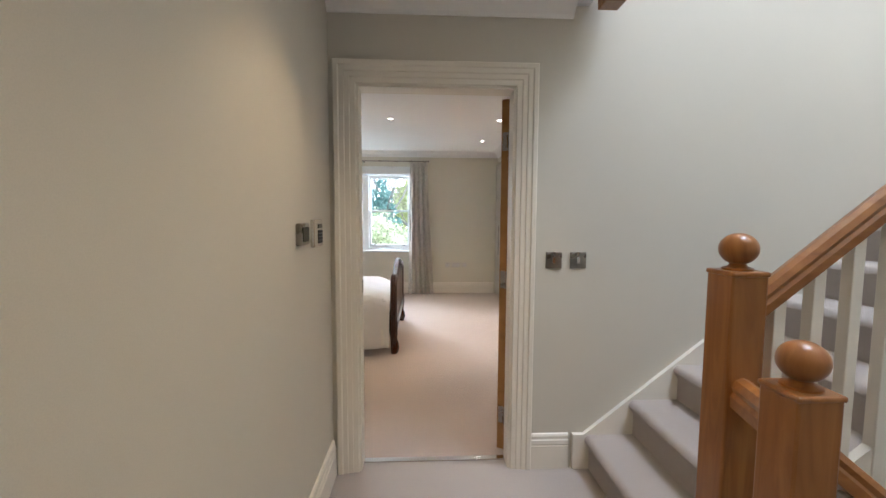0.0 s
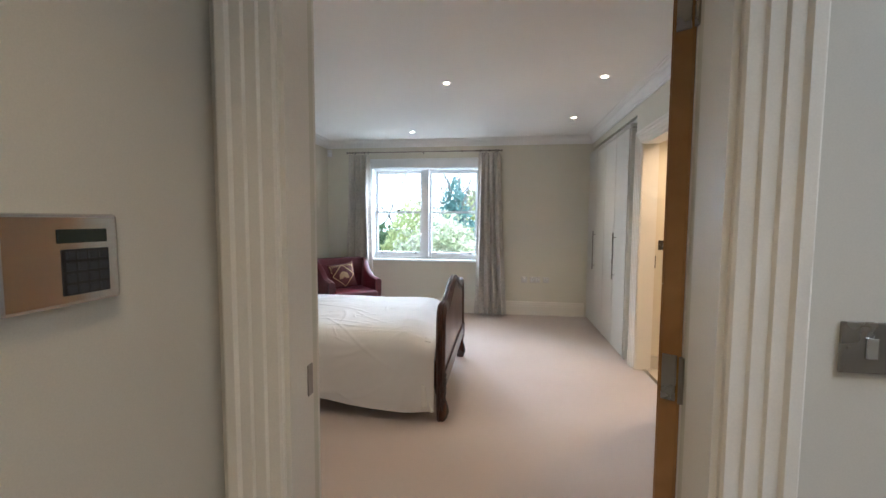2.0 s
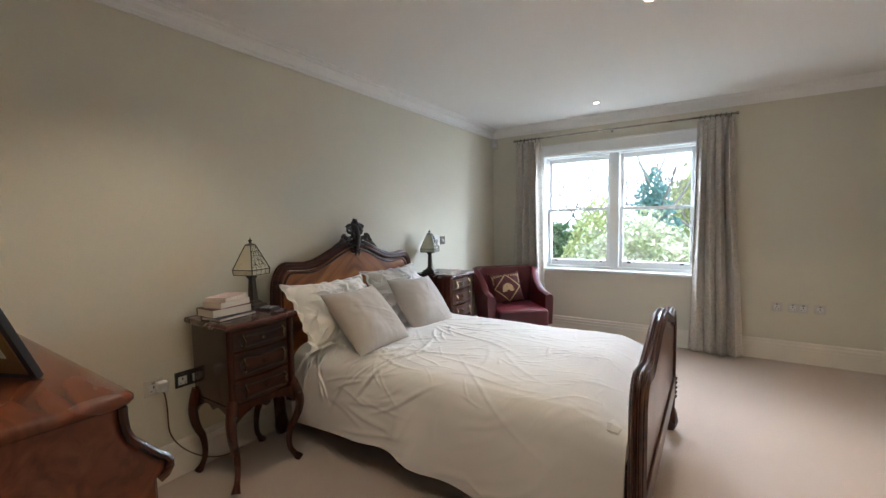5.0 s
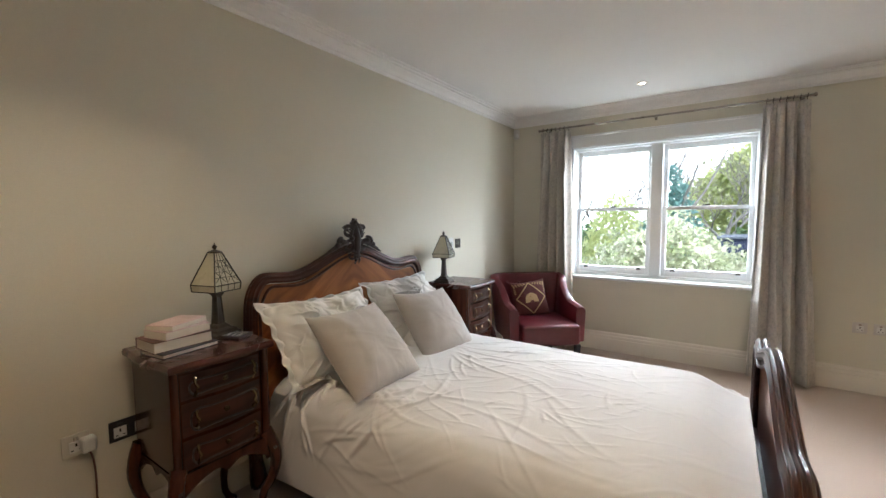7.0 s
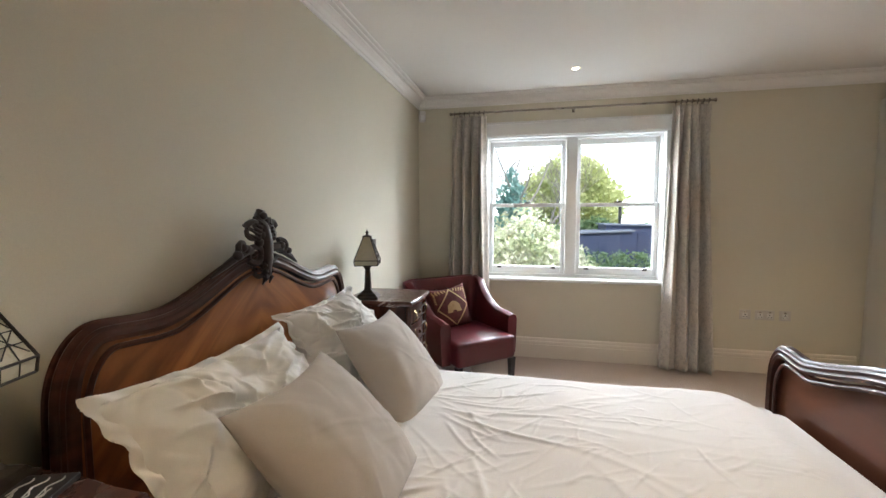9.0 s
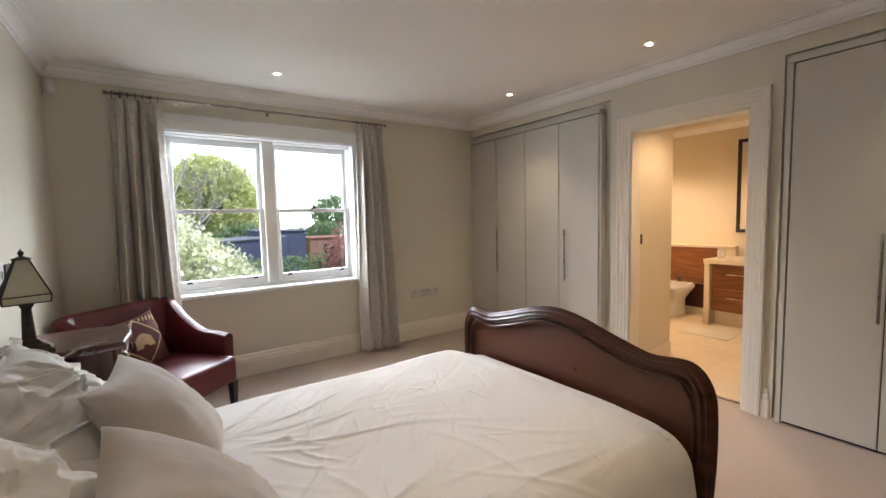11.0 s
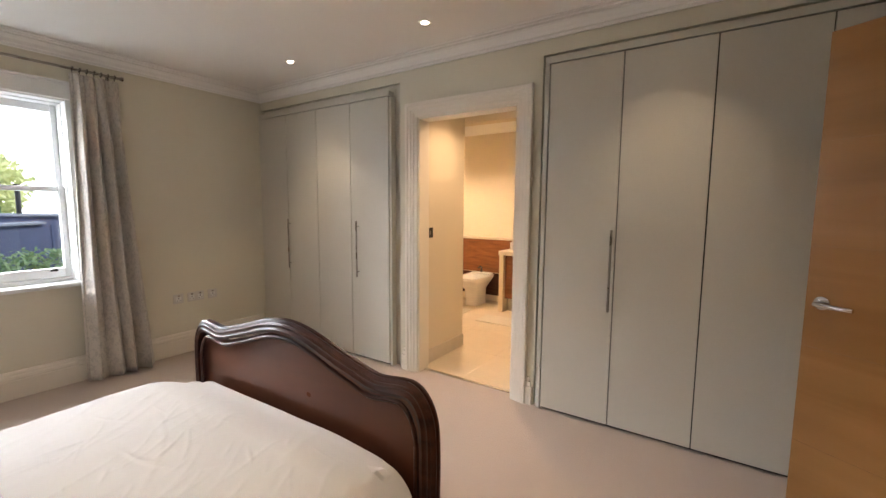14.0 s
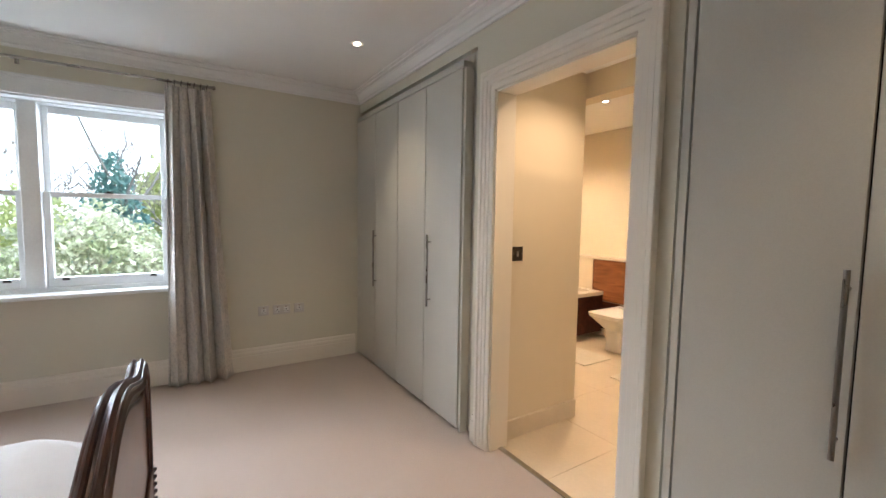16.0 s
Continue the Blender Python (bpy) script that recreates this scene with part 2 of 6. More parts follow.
M = {
    'wall': surface("wall_paint", (0.69, 0.655, 0.535), (0.665, 0.63, 0.512), 0.75, scale=1.2, fine=350, bump=0.12, depth=0.0008),
    'landing_wall': surface("landing_paint", (0.63, 0.592, 0.505), (0.615, 0.577, 0.49), 0.75, scale=1.2, fine=350, bump=0.12, depth=0.0008),
    'ceiling': surface("ceiling_paint", (0.87, 0.86, 0.83), (0.85, 0.84, 0.81), 0.85, scale=1.5, fine=300, bump=0.08, depth=0.0006),
    'white': surface("white_gloss_paint", (0.80, 0.75, 0.655), (0.79, 0.74, 0.645), 0.46, scale=1.5, fine=260, bump=0.02, depth=0.0004, rough_var=0.03),
    'window_white': surface("window_paint", (0.82, 0.83, 0.82), (0.78, 0.79, 0.78), 0.35, scale=5, fine=90, bump=0.05, depth=0.0006),
    'carpet': surface("carpet", (0.53, 0.43, 0.36), (0.485, 0.39, 0.325), 0.96, scale=1.6, fine=420, bump=0.9, depth=0.006, sheen=0.3),
    'stair_carpet': surface("stair_carpet", (0.49, 0.425, 0.375), (0.45, 0.39, 0.34), 0.96, scale=2.5, fine=420, bump=0.9, depth=0.006, sheen=0.3),
    'wardrobe': surface("wardrobe_paint", (0.60, 0.575, 0.50), (0.58, 0.555, 0.485), 0.5, scale=2, fine=260, bump=0.06, depth=0.0005),
    # near-black; behind the wardrobe doors this colour stands in for shade
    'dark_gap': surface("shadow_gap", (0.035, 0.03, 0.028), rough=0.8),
    'mahogany': wood("dark_mahogany", (0.085, 0.025, 0.013), (0.030, 0.009, 0.005), 0.24, 'z', 10, 0.35),
    'mahogany_y': wood("dark_mahogany_rail", (0.095, 0.030, 0.015), (0.030, 0.010, 0.006), 0.32, 'y', 10, 0.18),
    'foot_panel': wood("mahogany_panel", (0.15, 0.050, 0.022), (0.085, 0.026, 0.012), 0.30, 'y', 5, 0.3, 1.0),
    'flame': wood("flame_mahogany", (0.54, 0.22, 0.07), (0.17, 0.058, 0.02), 0.30, 'z', 9, 0.4, 0.8, True),
    'red_mahogany': wood("red_mahogany", (0.19, 0.055, 0.022), (0.10, 0.027, 0.012), 0.25, 'x', 8, 0.45),
    'carved': surface("carved_mahogany", (0.028, 0.012, 0.008), (0.014, 0.006, 0.005), 0.34, scale=14, fine=120, bump=0.4, coat=0.3),
    'oak': wood("golden_oak", (0.38, 0.160, 0.042), (0.24, 0.092, 0.022), 0.32, 'z', 12, 0.3),
    'oak_x': wood("golden_oak_rail", (0.38, 0.160, 0.042), (0.24, 0.092, 0.022), 0.32, 'x', 12, 0.3),
    'door_oak': wood("door_oak", (0.42, 0.22, 0.075), (0.33, 0.165, 0.052), 0.35, 'x', 7, 0.25, 1.0),
    'walnut': wood("bathroom_walnut", (0.30, 0.125, 0.045), (0.16, 0.058, 0.020), 0.35, 'y', 9, 0.2),
    'cotton': surface("duvet_cotton", (0.745, 0.73, 0.715), (0.72, 0.705, 0.69), 0.92, scale=4, fine=500, bump=0.25, depth=0.001, sheen=0.15),
    'pillow_cotton': surface("pillow_cotton", (0.81, 0.79, 0.74), (0.785, 0.765, 0.715), 0.92, scale=5, fine=500, bump=0.25, depth=0.001, sheen=0.15),
    'cushion': surface("cushion_linen", (0.52, 0.475, 0.425), (0.485, 0.44, 0.39), 0.93, scale=6, fine=420, bump=0.5, depth=0.0015, sheen=0.2),
    'leather': surface("oxblood_leather", (0.100, 0.008, 0.013), (0.075, 0.006, 0.010), 0.34, scale=7, fine=220, bump=0.35, depth=0.0015, coat=0.1),
    'weave': surface("maroon_weave", (0.11, 0.028, 0.026), (0.085, 0.022, 0.02), 0.9, scale=20, fine=300, bump=0.6),
    'gold_thread': surface("gold_thread", (0.48, 0.33, 0.17), (0.40, 0.26, 0.12), 0.8, scale=60, fine=300, bump=0.5),
    'curtain': patterned_linen("curtain_linen"),
    'marble_top': veined("red_marble"),
    'brass': surface("aged_brass", (0.32, 0.24, 0.13), (0.16, 0.12, 0.07), 0.25, 1.0, scale=40, fine=200, bump=0.1),
    'steel': surface("brushed_steel", (0.36, 0.33, 0.29), (0.30, 0.275, 0.24), 0.28, 1.0, scale=8, fine=300, bump=0.05),
    'satin_steel': surface("satin_steel", (0.66, 0.63, 0.59), (0.58, 0.555, 0.52), 0.36, 1.0, scale=8, fine=300, bump=0.03),
    'chrome': surface("polished_chrome", (0.70, 0.69, 0.67), rough=0.12, metal=1.0, rough_var=0.05, bump=0),
    'bronze': surface("dark_bronze", (0.085, 0.07, 0.055), (0.05, 0.042, 0.036), 0.42, 0.7, scale=30, fine=150, bump=0.3),
    'black': surface("black_plastic", (0.018, 0.018, 0.020), rough=0.35),
    'white_plastic': surface("white_plastic", (0.74, 0.73, 0.70), rough=0.4, bump=0),
    'shade_glass': surface("cream_leaded_glass", (0.58, 0.55, 0.41), (0.51, 0.48, 0.35), 0.28, scale=18, fine=60, bump=0.2),
    'lead': surface("lead_came", (0.04, 0.035, 0.03), rough=0.5, metal=0.4),
    'paper': surface("page_paper", (0.72, 0.66, 0.55), (0.66, 0.60, 0.49), 0.9, scale=60, fine=200, stretch=(0.2, 0.2, 6)),
    'pink_cover': surface("pink_paperback", (0.66, 0.50, 0.45), (0.58, 0.42, 0.38), 0.5, scale=20),
    'brown_cover': surface("brown_book_cloth", (0.10, 0.045, 0.03), rough=0.6),
    'navy_cover': surface("navy_book_cloth", (0.02, 0.022, 0.03), rough=0.5),
    'card': surface("tan_card_back", (0.30, 0.18, 0.085), (0.26, 0.15, 0.07), 0.8, scale=10),
    'stone': surface("limestone_tile", (0.66, 0.56, 0.42), (0.62, 0.52, 0.385), 0.30, scale=3, fine=60, bump=0.05, per_piece=0.05),
    'stone_top': surface("pale_stone_top", (0.68, 0.61, 0.50), (0.63, 0.56, 0.45), 0.35, scale=8),
    'grout': surface("tile_grout", (0.64, 0.545, 0.41), rough=0.9),
    'bath_wall': surface("bathroom_paint", (0.74, 0.66, 0.51), (0.72, 0.64, 0.49), 0.7, scale=1.5, fine=300, bump=0.08, depth=0.0006),
    'ceramic': surface("white_ceramic", (0.80, 0.79, 0.76), rough=0.12, rough_var=0.03, bump=0),
    'towel': surface("cream_bath_mat", (0.72, 0.66, 0.54), rough=0.95, fine=300, bump=1.0, depth=0.006, sheen=0.3),
    'mirror': surface("mirror_silver", (0.9, 0.9, 0.9), rough=0.03, metal=1.0, rough_var=0.01, bump=0),
    'bright_sky': glowing("bright_overcast_sky", (0.94, 0.98, 1.0), 2.4),
    'bulb': glowing("lit_bulb", (1.0, 0.82, 0.6), 30),
    'glass': glass("window_glass"),
    'screen': surface("panel_display", (0.03, 0.04, 0.035), rough=0.15, bump=0),
    'felt_grey': surface("grey_felt", (0.055, 0.058, 0.065), rough=0.9, fine=300, bump=0.6),
    'felt_cream': surface("cream_canvas", (0.45, 0.36, 0.25), rough=0.9, fine=300, bump=0.6),
    'strap': surface("brown_leather_strap", (0.10, 0.05, 0.028), rough=0.5),
    'grass': surface("lawn", (0.075, 0.12, 0.035), (0.06, 0.10, 0.03), 0.95, scale=0.5, fine=40, bump=0.8, depth=0.03),
    'bark': surface("bark", (0.34, 0.31, 0.28), (0.28, 0.255, 0.23), 0.9, scale=6, fine=40, bump=0.8, depth=0.02),
    'leaf_white': surface("cream_blossom_leaf", (0.58, 0.56, 0.44), (0.28, 0.34, 0.14), 0.6, scale=3.0, fine=20, bump=0),
    'leaf_lime': surface("lime_leaf", (0.74, 0.75, 0.38), (0.60, 0.65, 0.31), 0.6, scale=1.2, fine=12, bump=0),
    'leaf_green': surface("green_leaf", (0.24, 0.34, 0.17), (0.18, 0.27, 0.13), 0.6, scale=1.2, fine=12, bump=0),
    'leaf_blue': surface("blue_spruce_leaf", (0.27, 0.44, 0.40), (0.20, 0.36, 0.32), 0.6, scale=1.2, fine=12, bump=0),
    'leaf_red': surface("red_leaf", (0.46, 0.17, 0.18), (0.38, 0.20, 0.17), 0.6, scale=1.2, fine=12, bump=0),
    'navy_wall': surface("navy_boarding", (0.06, 0.075, 0.145), (0.05, 0.062, 0.12), 0.7, scale=2),
    'grey_roof': surface("grey_felt_roof", (0.20, 0.22, 0.27), rough=0.8),
    'brick': surface("far_brick", (0.30, 0.16, 0.12), (0.24, 0.13, 0.10), 0.9, scale=3, fine=30),
    'tile_roof': surface("far_clay_tile", (0.28, 0.13, 0.09), rough=0.9, fine=20),
}


for key in ('leaf_white', 'leaf_lime', 'leaf_green', 'leaf_blue', 'leaf_red'):
    nt = M[key].node_tree
    out, bsdf = nt.nodes["Material Output"], nt.nodes["Principled BSDF"]
    thin, both = nt.nodes.new("ShaderNodeBsdfTranslucent"), nt.nodes.new("ShaderNodeMixShader")
    nt.links.new(bsdf.inputs["Base Color"].links[0].from_socket, thin.inputs[0])
    both.inputs[0].default_value = 0.45
    nt.links.new(bsdf.outputs[0], both.inputs[1])
    nt.links.new(thin.outputs[0], both.inputs[2])
    nt.links.new(both.outputs[0], out.inputs[0])


# ---- mesh helpers ----
def link(name, bm, material, parent=None, label="", smooth=False, normals=True):
    if normals:
        bmesh.ops.recalc_face_normals(bm, faces=bm.faces)
    me = bpy.data.meshes.new(name)
    bm.to_mesh(me)
    bm.free()
    if smooth:
        me.polygons.foreach_set("use_smooth", [True] * len(me.polygons))
        me.set_sharp_from_angle(angle=radians(38))
    me.materials.append(M[material])
    ob = new(name, me)
    if parent:
        ob.parent = parent
    if label:
        ob["label"] = label
    return ob


def part(name, bm, material, parent, label="", smooth=False):
    return link(name, bm, material, parent, label, smooth)


def thing(name, m, label, category, group=""):
    ob = new(name)
    ob.empty_display_size = 0.1
    ob.matrix_world = m
    return tagged(ob, label, category, group)


def setting(name, bm, material, label="", smooth=False):
    return tagged(link(name, bm, material, None, "", smooth), label, kind="structure")


def box(bm, x0, x1, y0, y1, z0, z1, bevel=0.0, seg=2):
    made = bmesh.ops.create_cube(bm, size=1)
    vs = made["verts"]
    for v in vs:
        v.co = Vector((x0 if v.co.x < 0 else x1, y0 if v.co.y < 0 else y1, z0 if v.co.z < 0 else z1))
    if bevel:
        edges = {e for v in vs for e in v.link_edges}
        bmesh.ops.bevel(bm, geom=list(edges), offset=bevel, segments=seg, affect='EDGES', profile=0.5, clamp_overlap=True)
    return bm


def boxes(*rows, bevel=0.0):
    bm = bmesh.new()
    for r in rows:
        box(bm, *r, bevel=bevel)
    return bm


def rings_mesh(bm, rings, close=True, caps=True):
    """Joins rings of points, each a list of the same length."""
    rows = [[bm.verts.new(p) for p in ring] for ring in rings]
    n = len(rows[0])
    for a, b in zip(rows, rows[1:]):
        for i in range(n if close else n - 1):
            bm.faces.new((a[i], a[(i + 1) % n], b[(i + 1) % n], b[i]))
    if caps and close:
        bm.faces.new(rows[0][::-1])
        bm.faces.new(rows[-1])
    return bm


def lathe(bm, profile, n=20, at=(0, 0, 0), sides=None):
    """Turns (radius, height) pairs round z. sides: a polygon instead, such as 4 for a square plan."""
    k, off = (sides, pi4) if sides else (n, 0.0)
    return rings_mesh(bm, [[(at[0] + max(r, 1e-4) * math.cos(off + i * math.tau / k), at[1] + max(r, 1e-4) * math.sin(off + i * math.tau / k), at[2] + z)
                            for i in range(k)] for r, z in profile])


pi4 = math.pi / 4


def tube(bm, path, radius, n=8, flat=1.0):
    """A round bar along a path; radius may be a list."""
    pts = [Vector(p) for p in path]
    rad = radius if isinstance(radius, (list, tuple)) else [radius] * len(pts)
    rings = []
    up = Vector((0.31, 0.17, 0.93))
    for i, p in enumerate(pts):
        d = (pts[min(i + 1, len(pts) - 1)] - pts[max(i - 1, 0)]).normalized()
        if abs(d.dot(up)) > 0.98:
            up = Vector((0.9, 0.3, 0.1))
        a = d.cross(up).normalized()
        b = a.cross(d).normalized()
        rings.append([p + rad[i] * (math.cos(k * math.tau / n) * a + flat * math.sin(k * math.tau / n) * b) for k in range(n)])
    return rings_mesh(bm, rings)


def sweep(bm, path, profile, side, closed=False):
    """Carries a profile of (out, up) pairs along a path; side(i) gives the directions of out and up at each point."""
    rings = []
    for i, p in enumerate(path):
        o, u = side(i)
        rings.append([Vector(p) + a * o + b * u for a, b in profile])
    if closed:
        rings.append(rings[0])
    return rings_mesh(bm, rings, caps=not closed)


def extrude_poly(bm, pts, vec):
    vs = [bm.verts.new(p) for p in pts]
    f = bm.faces.new(vs)
    made = bmesh.ops.extrude_face_region(bm, geom=[f])
    bmesh.ops.translate(bm, verts=[v for v in made["geom"] if isinstance(v, bmesh.types.BMVert)], vec=vec)
    return bm


def grid_mesh(bm, fn, nu, nv):
    rows = [[bm.verts.new(fn(i / nu, j / nv)) for j in range(nv + 1)] for i in range(nu + 1)]
    for i in range(nu):
        for j in range(nv):
            bm.faces.new((rows[i][j], rows[i + 1][j], rows[i + 1][j + 1], rows[i][j + 1]))
    return bm


def smoothstep(a, b, x):
    t = min(max((x - a) / (b - a), 0), 1)
    return t * t * (3 - 2 * t)


def fbm(x, y, z=0.0, octaves=3):
    return noise.fractal(Vector((x, y, z)), 1.0, 2.0, octaves)


# ---- setting: bedroom ----
WX0, WX1 = -2.55, 1.285          # bed wall, wardrobe wall
WY0, WY1 = 0.985, 6.035          # door wall (room side), window wall
DY = 0.835                       # door wall, landing side
CEIL = 2.515
DOOR_X0, DOOR_X1, DOOR_H = -0.383, 0.435, 2.045
BATH_Y0, BATH_Y1, BATH_H = 3.145, 3.975, 2.05
WIN_X0, WIN_X1, WIN_Z0, WIN_Z1 = -1.89, -0.255, 0.775, 2.135
LX = -0.52                       # landing's side wall

setting("floor", boxes((WX0 - 0.2, 1.368, 0.93, WY1 + 0.1, -0.12, 0.0)), 'carpet', "pinkish beige wool carpet across the bedroom")
setting("ceiling", boxes((WX0 - 0.2, 2.0, DY + 0.002, WY1 + 0.12, CEIL, CEIL + 0.15)), 'ceiling', "white painted bedroom ceiling with recessed downlights")
setting("wall_west", boxes((WX0 - 0.15, WX0, DY, WY1 + 0.15, 0, CEIL)), 'wall', "plain beige painted wall behind the bed")
setting("wall_north", boxes((WX0, WIN_X0, WY1, WY1 + 0.3, 0, CEIL), (WIN_X1, 2.0, WY1, WY1 + 0.3, 0, CEIL),
                            (WIN_X0, WIN_X1, WY1, WY1 + 0.3, 0, WIN_Z0 - 0.03), (WIN_X0, WIN_X1, WY1, WY1 + 0.3, WIN_Z1, CEIL)),
        'wall', "beige painted wall with the sash windows")
W1Y0, W1Y1, W1H = 4.157, 6.035, 2.34
W2Y0, W2Y1, W2H = 1.05, 2.976, 2.325
setting("wall_east", boxes((WX1, 1.42, W2Y1, BATH_Y0, 0, CEIL), (WX1, 1.42, BATH_Y1, W1Y0, 0, CEIL),
                           (WX1, 1.42, BATH_Y0, BATH_Y1, BATH_H, CEIL), (WX1, 1.42, W1Y0, W1Y1, W1H, CEIL),
                           (WX1, 1.42, W2Y0, W2Y1, W2H, CEIL), (WX1, 1.42, WY0, W2Y0, 0, CEIL),
                           (1.95, 2.0, WY0, W2Y1 + 0.05, 0, CEIL), (1.95, 2.0, BATH_Y1 + 0.2, W1Y1, 0, CEIL)),
        'wall', "beige painted wall with fitted wardrobes and bathroom doorway")
setting("wall_south", boxes((WX0, DOOR_X0, DY, WY0, 0, CEIL), (DOOR_X1, 2.0, DY, WY0, 0, CEIL), (DOOR_X0, DOOR_X1, DY, WY0, DOOR_H, CEIL)),
        'wall', "beige painted wall with the bedroom doorway")

CORNICE = [(0, 0), (0.012, 0.0), (0.014, 0.018), (0.022, 0.022), (0.030, 0.046), (0.048, 0.066), (0.052, 0.066), (0.054, 0.076),
           (0.078, 0.079), (0.080, 0.086), (0.104, 0.088), (0.106, 0.096), (0, 0.096)]
bm = bmesh.new()
cx0, cx1, cy0, cy1 = WX0, WX1, WY0, WY1
corners = [(cx0, cy0, 1, 1), (cx1, cy0, -1, 1), (cx1, cy1, -1, -1), (cx0, cy1, 1, -1)]
sweep(bm, [(x, y, CEIL - 0.0965) for x, y, _, _ in corners], CORNICE, lambda i: (Vector((corners[i][2], corners[i][3], 0)), Vector((0, 0, 1))), closed=True)
tagged(link("trim", bm, 'ceiling'), "white stepped plaster cornice round the bedroom ceiling", kind="structure")

SKIRT = [(0, 0), (0.020, 0), (0.020, 0.128), (0.016, 0.134), (0.020, 0.140), (0.018, 0.160), (0.013, 0.166), (0.013, 0.180), (0.008, 0.192), (0, 0.196)]


def skirting(x0, y0, x1, y1, ox, oy, material='white', z=0.0, tall=1.0):
    b = bmesh.new()
    sweep(b, [(x0, y0, z + 0.001), (x1, y1, z + 0.001)], [(a, c * tall) for a, c in SKIRT], lambda i: (Vector((ox, oy, 0)), Vector((0, 0, 1))))
    return tagged(link("baseboard", b, material), "white moulded skirting board along the wall", kind="structure")


skirting(WX0, WY0, WX0, WY1, 1, 0)
skirting(WX0 + 0.021, WY1, 1.23, WY1, 0, -1)
skirting(WX0 + 0.021, WY0, DOOR_X0 - 0.12, WY0, 0, 1)
skirting(DOOR_X1 + 0.12, WY0, WX1, WY0, 0, 1)

ARCH = [(0, 0), (0, 0.010), (0.005, 0.014), (0.029, 0.014), (0.033, 0.0195), (0.056, 0.0195), (0.060, 0.025), (0.082, 0.025), (0.088, 0.032),
        (0.107, 0.032), (0.112, 0.028), (0.112, 0)]


def architrave(name, axis, plane, out, a0, a1, top, label):
    """Mitred moulding round a doorway: legs and head in one. axis: the way that the opening runs; out: +1 or -1."""
    b = bmesh.new()
    w = [(a0, 0, -1, 0), (a0, top, -1, 1), (a1, top, 1, 1), (a1, 0, 1, 0)]
    rings = []
    for a, z, da, dz in w:
        rings.append([(a + da * p, plane + out * q, z + dz * p) if axis == 'x' else (plane + out * q, a + da * p, z + dz * p) for p, q in ARCH])
    rings_mesh(b, rings)
    return tagged(link(name, b, 'white'), label, kind="structure")


architrave("trim", 'x', DY, -1, DOOR_X0, DOOR_X1, DOOR_H, "white moulded architrave round the bedroom doorway")
architrave("trim", 'x', WY0, 1, DOOR_X0, DOOR_X1, DOOR_H, "white moulded architrave on the bedroom side")
architrave("trim", 'y', WX1, -1, BATH_Y0, BATH_Y1, BATH_H, "white moulded architrave round the bathroom doorway")
# door linings
setting("trim", boxes((DOOR_X0 - 0.012, DOOR_X0 + 0.012, DY, WY0 - 0.046, 0, DOOR_H + 0.01), (DOOR_X1 - 0.012, DOOR_X1 + 0.012, DY, WY0 - 0.046, 0, DOOR_H + 0.01),
                      (DOOR_X0 + 0.012, DOOR_X1 - 0.012, DY, WY0 - 0.046, DOOR_H - 0.012, DOOR_H + 0.01)), 'white', "white door lining of the bedroom doorway")
setting("trim", boxes((WX1, 1.42, BATH_Y0 - 0.01, BATH_Y0 + 0.010, 0, BATH_H + 0.01), (WX1, 1.42, BATH_Y1 - 0.010, BATH_Y1 + 0.01, 0, BATH_H + 0.01),
                      (WX1, 1.42, BATH_Y0 + 0.010, BATH_Y1 - 0.010, BATH_H - 0.010, BATH_H + 0.01)), 'white', "white door lining of the bathroom doorway")
for yy, dy in ((BATH_Y1 + 0.112, 1), (BATH_Y0 - 0.112, -1)):
    b = bmesh.new()
    y0, y1 = sorted((yy, yy + dy * 0.045))
    box(b, WX1 - 0.022, WX1, y0, y1, 0, 0.13, 0.002)
    y0, y1 = sorted((yy, yy + dy * 0.036))
    box(b, WX1 - 0.018, WX1, y0, y1, 0.13, 0.165, 0.003)
    y0, y1 = sorted((yy, yy + dy * 0.028))
    box(b, WX1 - 0.012, WX1, y0, y1, 0.165, 0.196, 0.004)
    tagged(link("baseboard", b, 'white'), "short stepped skirting return beside the bathroom doorway", kind="structure")
setting("trim", boxes((DOOR_X0, DOOR_X1, 0.905, 0.945, 0.0, 0.008), bevel=0.003), 'chrome', "polished metal carpet strip in the bedroom doorway")
setting("trim", boxes((1.352, 1.384, BATH_Y0, BATH_Y1, 0.0, 0.008), bevel=0.003), 'chrome', "polished metal threshold strip in the bathroom doorway")

# ---- sash windows ----
win = tagged(new("window_1"), "pair of white painted timber sliding sash windows", kind="structure")
win.location = ((WIN_X0 + WIN_X1) / 2, WY1, WIN_Z0)
b = bmesh.new()
hw, wh = (WIN_X1 - WIN_X0) / 2, WIN_Z1 - WIN_Z0
box(b, -hw, -hw + 0.036, 0.10, 0.26, 0, wh, 0.004)
box(b, hw - 0.036, hw, 0.10, 0.26, 0, wh, 0.004)
box(b, -hw + 0.036, hw - 0.036, 0.10, 0.26, wh - 0.03, wh, 0.004)
box(b, -0.052, 0.052, 0.095, 0.26, 0.03, wh - 0.03, 0.006)
box(b, -hw + 0.036, hw - 0.036, 0.12, 0.26, 0, 0.03, 0.004)
box(b, -hw, -hw + 0.03, 0.0, 0.10, 0, wh, 0.003)
box(b, hw - 0.03, hw, 0.0, 0.10, 0, wh, 0.003)
box(b, -hw + 0.03, hw - 0.03, 0.0, 0.10, wh - 0.022, wh, 0.003)
part("window_frame", b, 'window_white', win)
